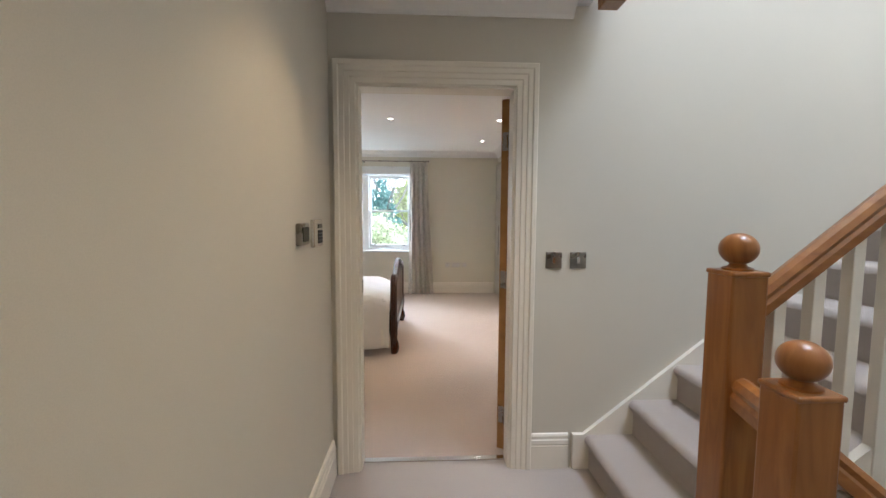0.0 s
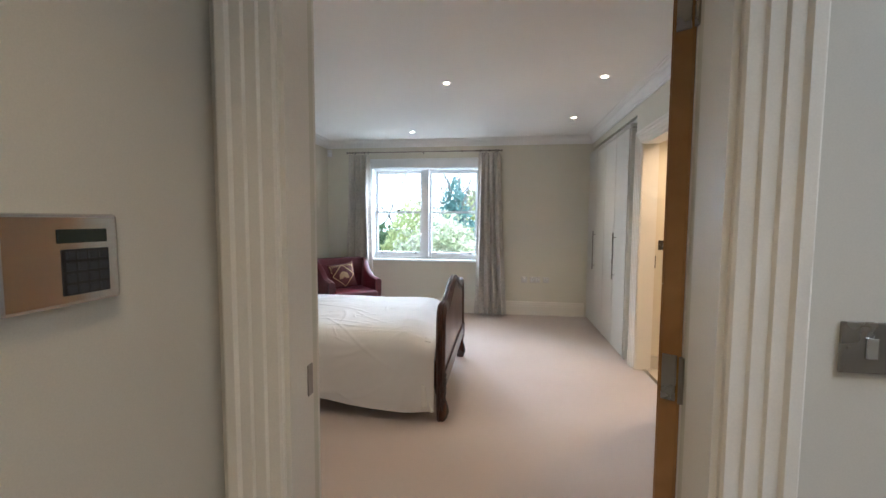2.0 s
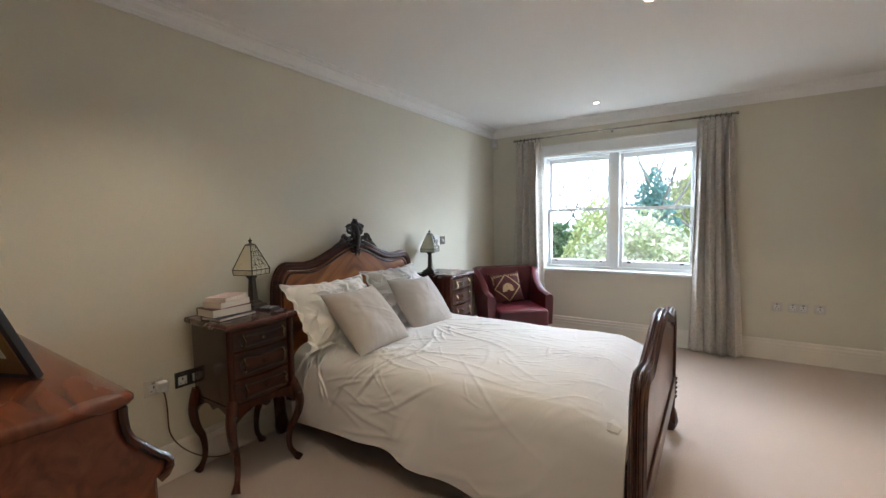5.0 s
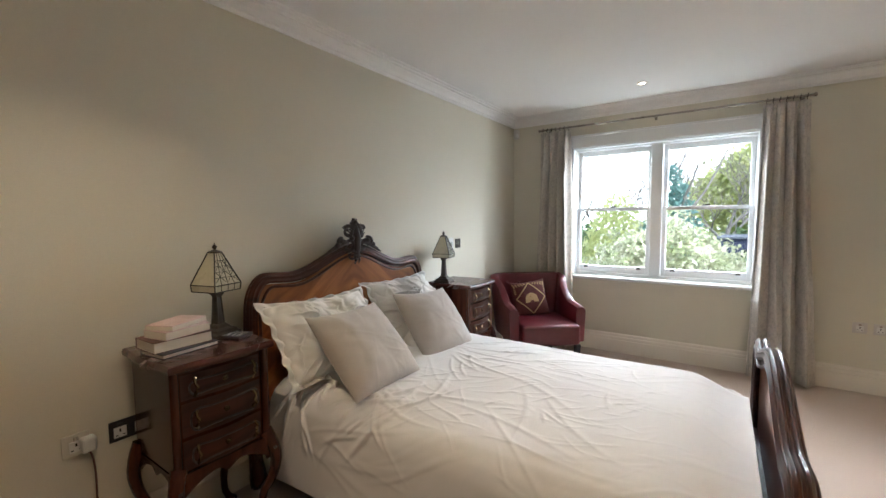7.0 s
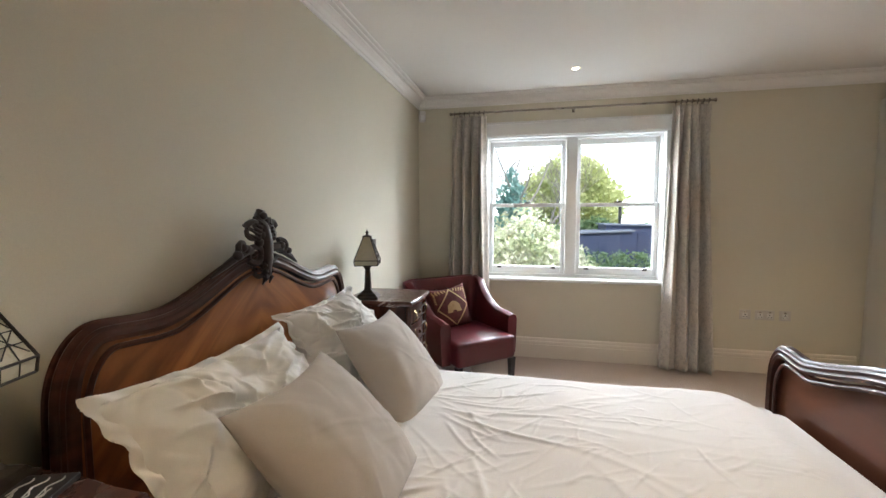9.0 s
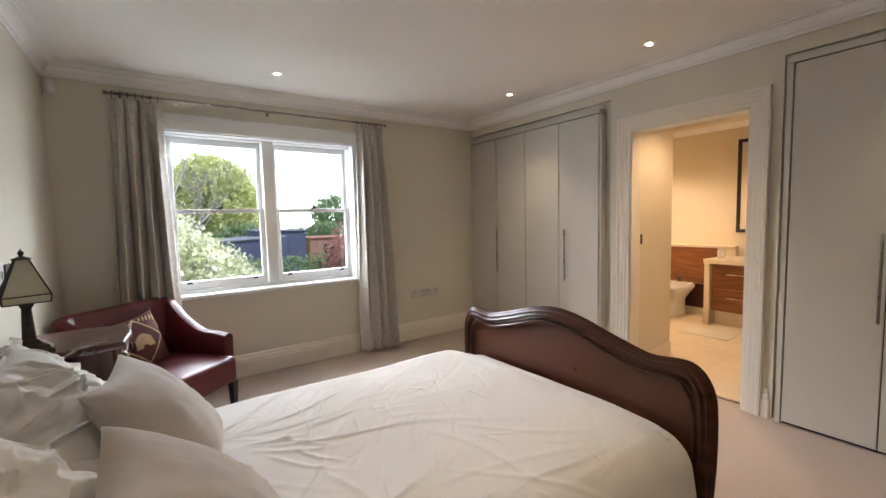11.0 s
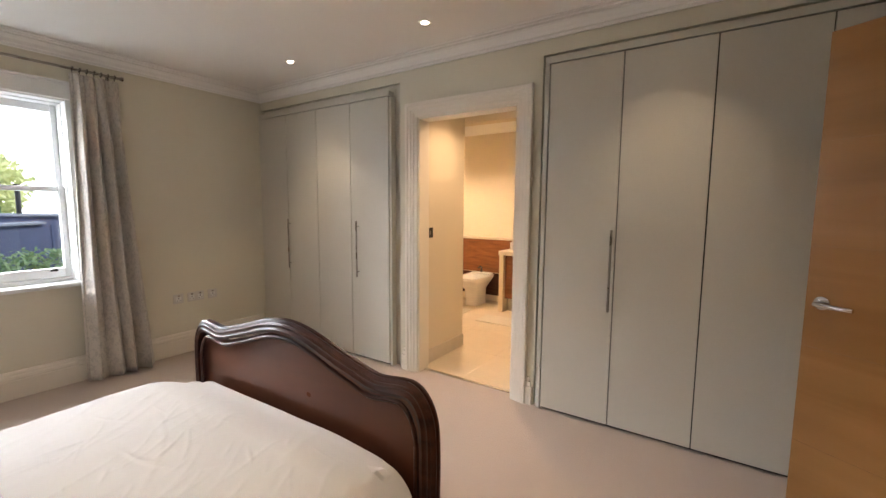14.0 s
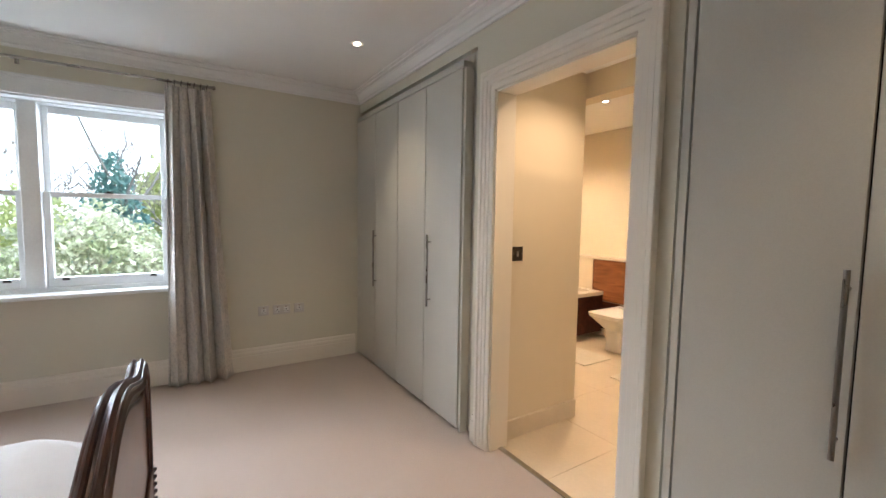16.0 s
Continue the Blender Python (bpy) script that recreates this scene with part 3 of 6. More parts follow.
b = boxes((-hw - 0.09, hw + 0.09, -0.022, 0.0, wh - 0.01, wh + 0.10), (-hw - 0.10, hw + 0.10, -0.034, 0.0, wh + 0.10, wh + 0.118),
          (-hw - 0.05, -hw, -0.018, 0.0, 0.0, wh - 0.01), (hw, hw + 0.05, -0.018, 0.0, 0.0, wh - 0.01), bevel=0.003)
part("casing", b, 'window_white', win)
b = boxes((-hw - 0.06, hw + 0.06, -0.035, 0.12, -0.03, 0.0), bevel=0.008)
part("window_sill", b, 'window_white', win, "white window board")
for s in (-1, 1):
    a0, a1 = sorted((s * 0.052, s * (hw - 0.036)))
    mid = 0.70
    for lower in (True, False):
        z0, z1 = (0.03, mid + 0.02) if lower else (mid - 0.015, wh - 0.03)
        y0, y1 = (0.14, 0.185) if lower else (0.195, 0.24)
        b = bmesh.new()
        st = 0.038
        box(b, a0, a0 + st, y0, y1, z0, z1, 0.004)
        box(b, a1 - st, a1, y0, y1, z0, z1, 0.004)
        box(b, a0 + st, a1 - st, y0, y1, z0, z0 + (0.070 if lower else 0.032), 0.004)
        box(b, a0 + st, a1 - st, y0, y1, z1 - (0.035 if lower else 0.05), z1, 0.004)
        sash = part("sash", b, 'window_white', win)
        b = boxes((a0 + st - 0.004, a1 - st + 0.004, (y0 + y1) / 2 - 0.002, (y0 + y1) / 2 + 0.002,
                   z0 + (0.067 if lower else 0.029), z1 - (0.032 if lower else 0.047)))
        pane = part("pane", b, 'glass', sash, "clear glass pane")
        pane.visible_shadow = False
        if lower:
            for f in (0.14, 0.86):
                b = bmesh.new()
                cx = a0 + f * (a1 - a0)
                box(b, cx - 0.022, cx + 0.022, y0 - 0.006, y0 + 0.001, z0 + 0.048, z0 + 0.060, 0.002)
                tube(b, [(cx - 0.018, y0 - 0.003, z0 + 0.058), (cx - 0.012, y0 - 0.016, z0 + 0.066), (cx + 0.012, y0 - 0.016, z0 + 0.066), (cx + 0.018, y0 - 0.003, z0 + 0.058)], 0.005)
                part("sash_lift", b, 'bronze', sash, "dark metal sash lift")
            b = bmesh.new()
            cx = (a0 + a1) / 2
            box(b, cx - 0.028, cx + 0.028, y0 + 0.006, y1 - 0.006, z1, z1 + 0.008, 0.002)
            tube(b, [(cx - 0.012, y0 + 0.02, z1 + 0.012), (cx + 0.03, y0 + 0.022, z1 + 0.016)], 0.005)
            part("sash_lock", b, 'bronze', sash, "dark metal sash fastener")

# ---- fitted wardrobes ----
FRONT = 1.260


def wardrobe(y_top, joints, y_end, height, niche_top, bars, label):
    """A run of tall flush doors in a wall recess, with gap shade as a dark sheet and a pelmet above."""
    t = thing("fitted_wardrobe", pose(FRONT, (y_top + y_end) / 2, 0), label, "wardrobe", "fitted wardrobes")
    mid = (y_top + y_end) / 2
    part("body", boxes((0.060, 0.6, y_end - mid - 0.02, y_top - mid + 0.02, 0.02, niche_top + 0.05)), 'wardrobe', t)
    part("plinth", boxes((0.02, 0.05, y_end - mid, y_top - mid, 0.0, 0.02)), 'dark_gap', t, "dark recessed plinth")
    # solid sheet whose dark colour paints the shade seen through the door joints
    part("shadow_gap", boxes((0.016, 0.058, y_end - mid + 0.002, y_top - mid + 0.006, 0.02, height + 0.012)), 'dark_gap', t, "near-black sheet standing in for shade behind the doors")
    part("pelmet", boxes((-0.004, 0.058, y_end - mid, y_top - mid + 0.034, height + 0.010, niche_top), bevel=0.002), 'wardrobe', t)
    part("end_panel", boxes((0.0, 0.056, y_end - mid - 0.022, y_end - mid - 0.001, 0.0, height), bevel=0.002), 'wardrobe', t)
    part("frame_strip", boxes((-0.004, 0.058, y_top - mid + 0.007, y_top - mid + 0.034, 0.0, height + 0.009), bevel=0.002), 'wardrobe', t)
    ys = [y_top, *joints, y_end]
    for a, c in zip(ys, ys[1:]):
        door = part("door", boxes((-0.010, 0.010, c - mid + 0.0032, a - mid - 0.0032, 0.022, height), bevel=0.0015), 'wardrobe', t)
        for hy in bars:
            if c < hy < a:
                b = bmesh.new()
                y = hy - mid
                tube(b, [(-0.041, y, 0.742), (-0.041, y, 1.234)], 0.0072, 10)
                for z in (0.79, 1.186):
                    tube(b, [(-0.041, y, z), (-0.009, y, z)], 0.0045, 8)
                part("handle", b, 'steel', door, "long brushed steel bar handle", True)
    return t


wardrobe(5.998, [5.575, 5.13, 4.69], 4.252, 2.242, 2.288, [5.545, 4.60], "pale putty fitted wardrobe with four tall flush doors")
wardrobe(2.918, [2.487, 2.040, 1.605], 1.165, 2.250, 2.300, [2.507], "pale putty fitted wardrobe with four tall flush doors and bar handles")
setting("trim", boxes((1.322, 1.352, 4.157, 4.246, 0, 2.34), (1.322, 1.352, 2.940, 2.976, 0, 2.325)), 'wardrobe', "pale filler strips beside the wardrobes")

# ---- bedroom door ----
door = tagged(new("door_1"), "open flush oak veneer door with lever handle and steel hinges", "door", kind="structure")
door.matrix_world = pose(0.432, 0.992, 0.0, 0, 0, 57)
leaf = part("leaf", boxes((0.004, 0.79, 0.003, 0.041, 0.008, 2.032), bevel=0.002), 'door_oak', door)
for k in range(5):
    z0 = 0.009 + 0.4048 * k
    for y0, y1 in ((0.0, 0.003), (0.041, 0.044)):
        part("panel", boxes((0.0045, 0.7895, y0, y1, z0, z0 + 0.4032), bevel=0.0006), 'door_oak', leaf)
for side, y in ((1, 0.044), (-1, 0.0)):
    b = bmesh.new()
    rose = [(0.0, 0.0), (0.026, 0.0), (0.026, 0.006), (0.022, 0.009), (0.0, 0.009)]
    lathe(b, rose, 24)
    bmesh.ops.rotate(b, verts=b.verts, matrix=Euler((radians(-90 * side), 0, 0)).to_matrix())
    bmesh.ops.translate(b, verts=b.verts, vec=(0.735, y, 1.0))
    tube(b, [(0.735, y, 1.0), (0.735, y + side * 0.05, 1.0), (0.722, y + side * 0.058, 1.0), (0.62, y + side * 0.058, 1.0)], [0.010, 0.010, 0.010, 0.009], 12)
    part("door_handle", b, 'chrome', door, "polished chrome lever handle", True)
for z in (0.22, 1.02, 1.80):
    b = boxes((-0.001, 0.006, 0.008, 0.036, z - 0.05, z + 0.05), bevel=0.001)
    tube(b, [(-0.004, -0.004, z - 0.05), (-0.004, -0.004, z + 0.05)], 0.0065, 10)
    part("hinge", b, 'steel', door, "brushed steel butt hinge")
setting("trim", boxes((DOOR_X0 + 0.010, DOOR_X0 + 0.0145, WY0 - 0.075, WY0 - 0.052, 0.965, 1.035), bevel=0.001), 'steel', "steel strike plate in the door lining")

# ---- door stop ----
t = thing("door_stop", pose(0.735, 1.60, 0, 0, 0, 20), "round grey and cream felt door stop with leather loop", "door stop")
for k, mat in enumerate(('felt_grey', 'felt_cream', 'felt_grey', 'felt_cream')):
    b = bmesh.new()

    def wedge(u, v, k=k):
        a = (k + u) * math.pi / 2
        el = v * math.pi / 2
        r = 0.088 * math.cos(el) ** 0.8 + 0.001
        return (r * math.cos(a), r * math.sin(a), 0.002 + 0.10 * math.sin(el) ** 0.9)
    grid_mesh(b, wedge, 8, 10)
    part("panel", b, mat, t, smooth=True)
b = bmesh.new()
tube(b, [(-0.03, 0, 0.095), (-0.02, 0, 0.125), (0.0, 0, 0.135), (0.03, 0, 0.125), (0.05, 0, 0.085)], 0.011, 8, 0.35)
part("strap", b, 'strap', t, "brown leather loop", True)


# ---- bed ----
BED_Y = 3.415
bed = thing("bed", pose(-1.4, BED_Y, 0), "antique mahogany double bed with carved crest, made up with white duvet", "bed")


def head_top(s):
    """Height of the headboard's upper edge; s runs from -1 to 1 across it."""
    a = abs(s)
    if a > 0.86:
        return 1.092 - 0.17 * (1 - math.sqrt(max(0, 1 - ((a - 0.86) / 0.14) ** 2)))
    return 1.092 + 0.122 * (0.5 + 0.5 * math.cos(math.pi * min(a / 0.62, 1))) - 0.012 * math.exp(-((a - 0.66) / 0.14) ** 2)


def foot_top(s):
    a = abs(s)
    if a > 0.88:
        return 0.782 - 0.14 * (1 - math.sqrt(max(0, 1 - ((a - 0.88) / 0.12) ** 2)))
    return 0.782 + 0.100 * (0.5 + 0.5 * math.cos(math.pi * min(a / 0.70, 1))) - 0.014 * math.exp(-((a - 0.70) / 0.10) ** 2)


def bed_end(owner, x, half, top, base, panel_mat, taper=0.0):
    """A shaped bed end: a veneered panel within a heavy moulded frame that runs up both posts and over the top."""
    n = 140
    ss = [-1 + 2 * (0.5 - 0.5 * math.cos(math.pi * i / n)) for i in range(n + 1)]
    pts = [Vector((x, s * half, top(s))) for s in ss]
    b = bmesh.new()
    grid = [[b.verts.new((x + dx, p.y * 0.965, base + (p.z - 0.035 - base) * j / 8)) for j in range(9) for dx in (0,)] for p in pts for dx in (-0.018,)]
    back = [[b.verts.new((x + 0.018, p.y * 0.965, base + (p.z - 0.035 - base) * j / 8)) for j in range(9)] for p in pts]
    for layer in (grid, back):
        for i in range(n):
            for j in range(8):
                b.faces.new((layer[i][j], layer[i + 1][j], layer[i + 1][j + 1], layer[i][j + 1]))
    part("panel", b, panel_mat, owner, "figured mahogany veneer panel")
    low = [Vector((x, -half + taper * (1 - i / 22) ** 1.5 - 0.010 * math.sin(i / 22 * math.pi), pts[0].z * i / 22)) for i in range(22)]
    high = [Vector((q.x, -q.y, q.z)) for q in reversed(low)]
    path = low + pts[1:-1] + high
    for _ in range(6):
        path = [path[0]] + [(p + 2 * q + r) / 4 for p, q, r in zip(path, path[1:], path[2:])] + [path[-1]]
    half_prof = [(-0.035, -0.026), (-0.038, -0.014), (-0.031, -0.007), (-0.030, 0.000), (-0.034, 0.006), (-0.029, 0.013), (-0.024, 0.013), (-0.022, 0.021),
                 (-0.014, 0.027), (-0.007, 0.024), (-0.004, 0.015)]
    prof = half_prof + [(-o, u) for o, u in reversed(half_prof)]

    def side(i):
        d = (path[min(i + 1, len(path) - 1)] - path[max(i - 1, 0)]).normalized()
        return Vector((0.85, 0, 0)), Vector((0, -d.z, d.y))
    b = bmesh.new()
    sweep(b, path, prof, side)
    part("frame", b, 'mahogany_y', owner, "dark moulded mahogany frame", True)
    # inner bead round the panel
    bead = [Vector((0, p.y * 0.938, p.z - 0.048)) for p in pts]
    lowb = [Vector((0, bead[0].y, base + 0.05 + (bead[0].z - base - 0.05) * i / 5)) for i in range(5)]
    highb = [Vector((0, -q.y, q.z)) for q in reversed(lowb)]
    for sgn in (-1, 1):
        b = bmesh.new()
        tube(b, [Vector((x + sgn * 0.020, q.y, q.z)) for q in lowb + bead[1:-1:2] + highb], 0.008, 8)
        part("bead", b, 'mahogany_y', owner, smooth=True)
    b = boxes((x - 0.03, x + 0.03, -half + 0.03, half - 0.03, base - 0.10, base + 0.02), bevel=0.008)
    part("bottom_rail", b, 'mahogany_y', owner)
    for sgn in (-1, 1):
        b = bmesh.new()
        y = sgn * (half - taper - 0.002)
        rr = [0.024, 0.036, 0.044, 0.036, 0.028, 0.034, 0.040]
        zz = [0.0, 0.02, 0.06, 0.11, 0.16, 0.20, 0.26]
        for dx in (0.0,):
            tube(b, [(x + 0.012 * math.sin(z * 20), y, z) for z in zz], rr, 10)
        part("leg", b, 'mahogany', owner, smooth=True)


HX, FX = -2.475 + 1.4, -0.335 + 1.4
bed_end(bed, HX, 0.698, head_top, 0.42, 'flame', 0.0)
bed_end(bed, FX, 0.710, foot_top, 0.32, 'foot_panel', 0.045)
for sgn in (-1, 1):
    part("side_rail", boxes((HX + 0.03, FX - 0.03, sgn * 0.655 - 0.018, sgn * 0.655 + 0.018, 0.22, 0.40), bevel=0.006), 'mahogany', bed)
part("mattress", boxes((HX + 0.05, FX - 0.06, -0.63, 0.63, 0.33, 0.545), bevel=0.05), 'cotton', bed, "cream mattress")
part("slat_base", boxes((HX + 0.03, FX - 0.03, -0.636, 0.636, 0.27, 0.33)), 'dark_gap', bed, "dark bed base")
for cx in (-0.15,):
    for sgn in (-1, 1):
        b = bmesh.new()
        lathe(b, [(0.02, 0.0), (0.035, 0.02), (0.045, 0.10), (0.03, 0.16), (0.04, 0.27)], 12, (cx, sgn * 0.56, 0))
        part("leg", b, 'mahogany', bed, smooth=True)

# carved crest: scrolls, leaves and a finial
b = bmesh.new()


def scroll(cx, cy, r0, turns, start, flip, rad, x=HX + 0.03, n=26):
    path, rr = [], []
    for i in range(n):
        u = i / (n - 1)
        a = start + flip * u * turns * math.tau
        r = r0 * (1 - 0.80 * u)
        path.append((x + 0.012 * math.sin(u * 6), cx + r * math.cos(a), cy + r * math.sin(a)))
        rr.append(rad * (1.1 - 0.45 * u))
    tube(b, path, rr, 7)


for sgn in (-1, 1):
    s = sgn
    scroll(s * 0.050, 1.315, 0.042, 1.3, 0.5 if s > 0 else math.pi - 0.5, s, 0.012)
    scroll(s * 0.048, 1.235, 0.040, 1.4, -0.6 if s > 0 else math.pi + 0.6, -s, 0.013)
    scroll(s * 0.118, 1.248, 0.030, 1.2, 2.0 if s > 0 else math.pi - 2.0, -s, 0.012)
    scroll(s * 0.028, 1.165, 0.030, 1.1, 1.5, s, 0.010)
    tube(b, [(HX + 0.02, s * 0.05, 1.245), (HX + 0.035, s * 0.09, 1.252), (HX + 0.03, s * 0.14, 1.228), (HX + 0.028, s * 0.19, 1.205), (HX + 0.02, s * 0.25, 1.172)],
         [0.016, 0.020, 0.014, 0.012, 0.004], 8)
    for k in range(5):
        a = 0.5 + k * 0.35
        tube(b, [(HX + 0.03, s * 0.02, 1.27 + 0.012 * k), (HX + 0.055, s * (0.03 + 0.018 * math.cos(a)), 1.29 + 0.014 * k), (HX + 0.04, s * (0.055 + 0.03 * math.cos(a)), 1.31 + 0.015 * k)],
             [0.012, 0.010, 0.002], 6)
    for k in range(3):
        tube(b, [(HX + 0.045, s * 0.004, 1.20 - 0.02 * k), (HX + 0.06, s * (0.022 - 0.004 * k), 1.185 - 0.024 * k), (HX + 0.045, s * (0.03 - 0.006 * k), 1.165 - 0.026 * k)], [0.011, 0.009, 0.002], 6)
tube(b, [(HX + 0.03, 0, 1.11), (HX + 0.05, 0, 1.15), (HX + 0.055, 0, 1.21), (HX + 0.05, 0.006, 1.27), (HX + 0.035, -0.004, 1.33), (HX + 0.025, -0.010, 1.372), (HX + 0.03, 0.0, 1.385), (HX + 0.03, 0.022, 1.392)],
     [0.004, 0.015, 0.022, 0.024, 0.030, 0.018, 0.021, 0.006], 10)
for y, z, r in ((-0.018, 1.305, 0.018), (0.02, 1.335, 0.016), (-0.03, 1.345, 0.013), (0.012, 1.36, 0.015), (0.0, 1.245, 0.02), (0.105, 1.255, 0.017), (-0.105, 1.255, 0.017), (-0.150, 1.236, 0.018), (0.155, 1.230, 0.014), (-0.12, 1.262, 0.016), (-0.004, 1.375, 0.016), (0.03, 1.30, 0.016), (-0.034, 1.275, 0.018)):
    made = bmesh.ops.create_icosphere(b, subdivisions=2, radius=r)
    bmesh.ops.translate(b, verts=made["verts"], vec=(HX + 0.045, y, z))
part("crest", b, 'carved', bed, "dark carved scrollwork crest", True)
# carved corner foliage low on the far post of the foot
for sgn in (-1, 1):
    b = bmesh.new()
    for k in range(5):
        tube(b, [(FX + 0.015, sgn * 0.68, 0.34 - 0.03 * k), (FX + 0.034, sgn * 0.70, 0.33 - 0.03 * k), (FX + 0.030, sgn * 0.712, 0.31 - 0.03 * k)], [0.012, 0.010, 0.003], 6)
    part("carving", b, 'carved', bed, "small carved leaves on a foot post", True)

# ---- duvet ----
DX0, DX1 = -2.32, -0.380


def crease_field(X, S, rows):
    """Height of a set of creases over the cloth: each a soft ridge (x, s, angle, length, width, height)."""
    H = np.zeros_like(X)
    for cx, cs, ang, ln, wd, ht in rows:
        c, sn = math.cos(ang), math.sin(ang)
        a = (X - cx) * c + (S - cs) * sn
        bend = 0.10 * ln * np.sin(a / ln * 2.6 + cx * 9)
        d = -(X - cx) * sn + (S - cs) * c - bend
        H += ht * np.exp(-(d / np.where(d > 0, wd, wd * 0.55)) ** 2) * np.exp(-(a / (ln * 0.5)) ** 4)
    return H


def make_duvet():
    nu, nv = 430, 340
    # cross-section from the near hem, over the top, to the far hem
    sec = [(-0.735, 0.130), (-0.728, 0.28), (-0.716, 0.42), (-0.700, 0.515), (-0.672, 0.560), (-0.625, 0.590), (-0.54, 0.607), (-0.35, 0.618), (0, 0.624),
           (0.35, 0.618), (0.54, 0.607), (0.60, 0.588), (0.640, 0.556), (0.665, 0.505), (0.680, 0.40), (0.690, 0.24)]
    P = np.array(sec)
    L = np.concatenate([[0], np.cumsum(np.hypot(*np.diff(P, axis=0).T))])
    s1 = np.linspace(0, L[-1], nv + 1)
    kern = np.hanning(13)
    kern /= kern.sum()

    def soft(c):
        e = np.concatenate([np.full(6, c[0]), c, np.full(6, c[-1])])
        return np.convolve(e, kern, 'valid')
    ys, zs = soft(np.interp(s1, L, P[:, 0])), soft(np.interp(s1, L, P[:, 1]))
    ty, tz = np.gradient(ys), np.gradient(zs)
    ln = np.hypot(ty, tz)
    ny, nz = -tz / ln, ty / ln
    xs = np.linspace(DX0, DX1, nu + 1)
    X, S = np.meshgrid(xs, s1, indexing='ij')
    top0, top1 = np.interp(-0.62, P[:, 0], L), np.interp(0.60, P[:, 0], L)
    mid = (top0 + top1) / 2
    r = random.Random(4)
    rows = []
    for cy in (-0.40, 0.22):   # folds fanning out from under the two cushions
        for _ in range(20):
            a = r.uniform(-0.85, 0.85)
            d = r.uniform(0.10, 0.48)
            rows.append((-1.90 + d * math.cos(a), mid + cy + d * math.sin(a), a + r.gauss(0, 0.24), r.uniform(0.12, 0.40), r.uniform(0.007, 0.014), r.uniform(0.0015, 0.0055)))
    for _ in range(22):        # pulled over the near edge beside the pillow
        rows.append((r.uniform(-2.25, -1.55), r.uniform(top0 - 0.22, top0 + 0.22), r.gauss(1.15, 0.3), r.uniform(0.16, 0.42), r.uniform(0.010, 0.02), r.uniform(0.005, 0.013)))
    for _ in range(70):        # rumples about the middle
        rows.append((-1.05 + r.gauss(0, 0.30), mid + r.gauss(-0.05, 0.25), r.gauss(0.25, 0.45), r.uniform(0.06, 0.28), r.uniform(0.005, 0.010), r.uniform(0.0008, 0.0028)))
    for _ in range(200):       # fine wrinkles all over
        rows.append((r.uniform(-2.2, -0.5), r.uniform(top0 - 0.1, top1), r.gauss(0.2, 0.7), r.uniform(0.05, 0.18), r.uniform(0.0045, 0.008), r.uniform(0.0007, 0.0025)))
    for _ in range(26):        # long shallow folds
        rows.append((r.uniform(-2.0, -0.5), r.uniform(top0, top1), r.gauss(0.1, 0.5), r.uniform(0.3, 0.8), r.uniform(0.012, 0.026), r.uniform(0.001, 0.003)))
    for _ in range(40):        # side drape, running down and along
        rows.append((r.uniform(-2.25, -0.45), r.uniform(0.0, top0), r.gauss(0.7, 0.5), r.uniform(0.2, 0.55), r.uniform(0.012, 0.030), r.uniform(0.001, 0.0045)))
    H = crease_field(X, S, rows)
    U = (X - DX0) / (DX1 - DX0)
    H = H * (1 - 0.45 * np.clip((U - 0.62) / 0.25, 0, 1))
    low = np.array([[fbm(x * 1.7, s * 1.9, 2.0, 2) for s in s1] for x in xs[::6]])
    lowx = np.stack([np.interp(xs, xs[::6], low[:, j]) for j in range(nv + 1)], axis=1)
    hem = np.clip((top0 - S) / top0, 0, 1)
    H = H + 0.010 * lowx + hem ** 1.5 * 0.030 * np.sin(X * 9 + 2.2 * np.sin(X * 4.1)) * (0.4 + 0.6 * np.sin(X * 2.3 + 1) ** 2)
    foot = np.clip((U - 0.87) / 0.13, 0, 1)
    foot = foot * foot * (3 - 2 * foot)
    Y = ys[None, :] * (1 - 0.035 * foot) + ny[None, :] * H
    Z = zs[None, :] + nz[None, :] * H - 0.075 * foot * np.clip((zs[None, :] - 0.2) / 0.4, 0, 1)
    Z = Z + hem * (0.045 * np.sin(X * 3.1 + 0.5) + 0.022 * lowx - 0.03 * U)
    verts = np.stack([X, Y + BED_Y, Z], axis=-1).reshape(-1, 3).tolist()
    w = nv + 1
    faces = [(i * w + j, (i + 1) * w + j, (i + 1) * w + j + 1, i * w + j + 1) for i in range(nu) for j in range(nv)]
    me = bpy.data.meshes.new("duvet")
    me.from_pydata(verts, [], faces)
    me.polygons.foreach_set("use_smooth", [True] * len(me.polygons))
    me.materials.append(M['cotton'])
    return me


duvet = tagged(new("duvet", make_duvet()), "crumpled off-white cotton duvet hanging over the bed sides", "duvet")
md = duvet.modifiers.new("thickness", 'SOLIDIFY')
md.thickness, md.offset = 0.010, -1

# gathered corner of the sheet by the foot post
b = bmesh.new()


def gathered(u, v):
    z = 0.24 - 0.15 * u - 0.02 * math.sin(v * 9)
    w = 0.075 + 0.05 * u
    return (-0.500 + w * v + 0.010 * math.sin(v * 22 + u * 3), BED_Y - 0.686 - 0.018 * math.sin(v * 13 + u * 2) - 0.014 * u, z)


grid_mesh(b, gathered, 18, 30)
sheet = tagged(link("sheet_corner", b, 'pillow_cotton', smooth=True), "gathered white sheet corner hanging by the foot post", "bed sheet")
md = sheet.modifiers.new("thickness", 'SOLIDIFY')
md.thickness = 0.006


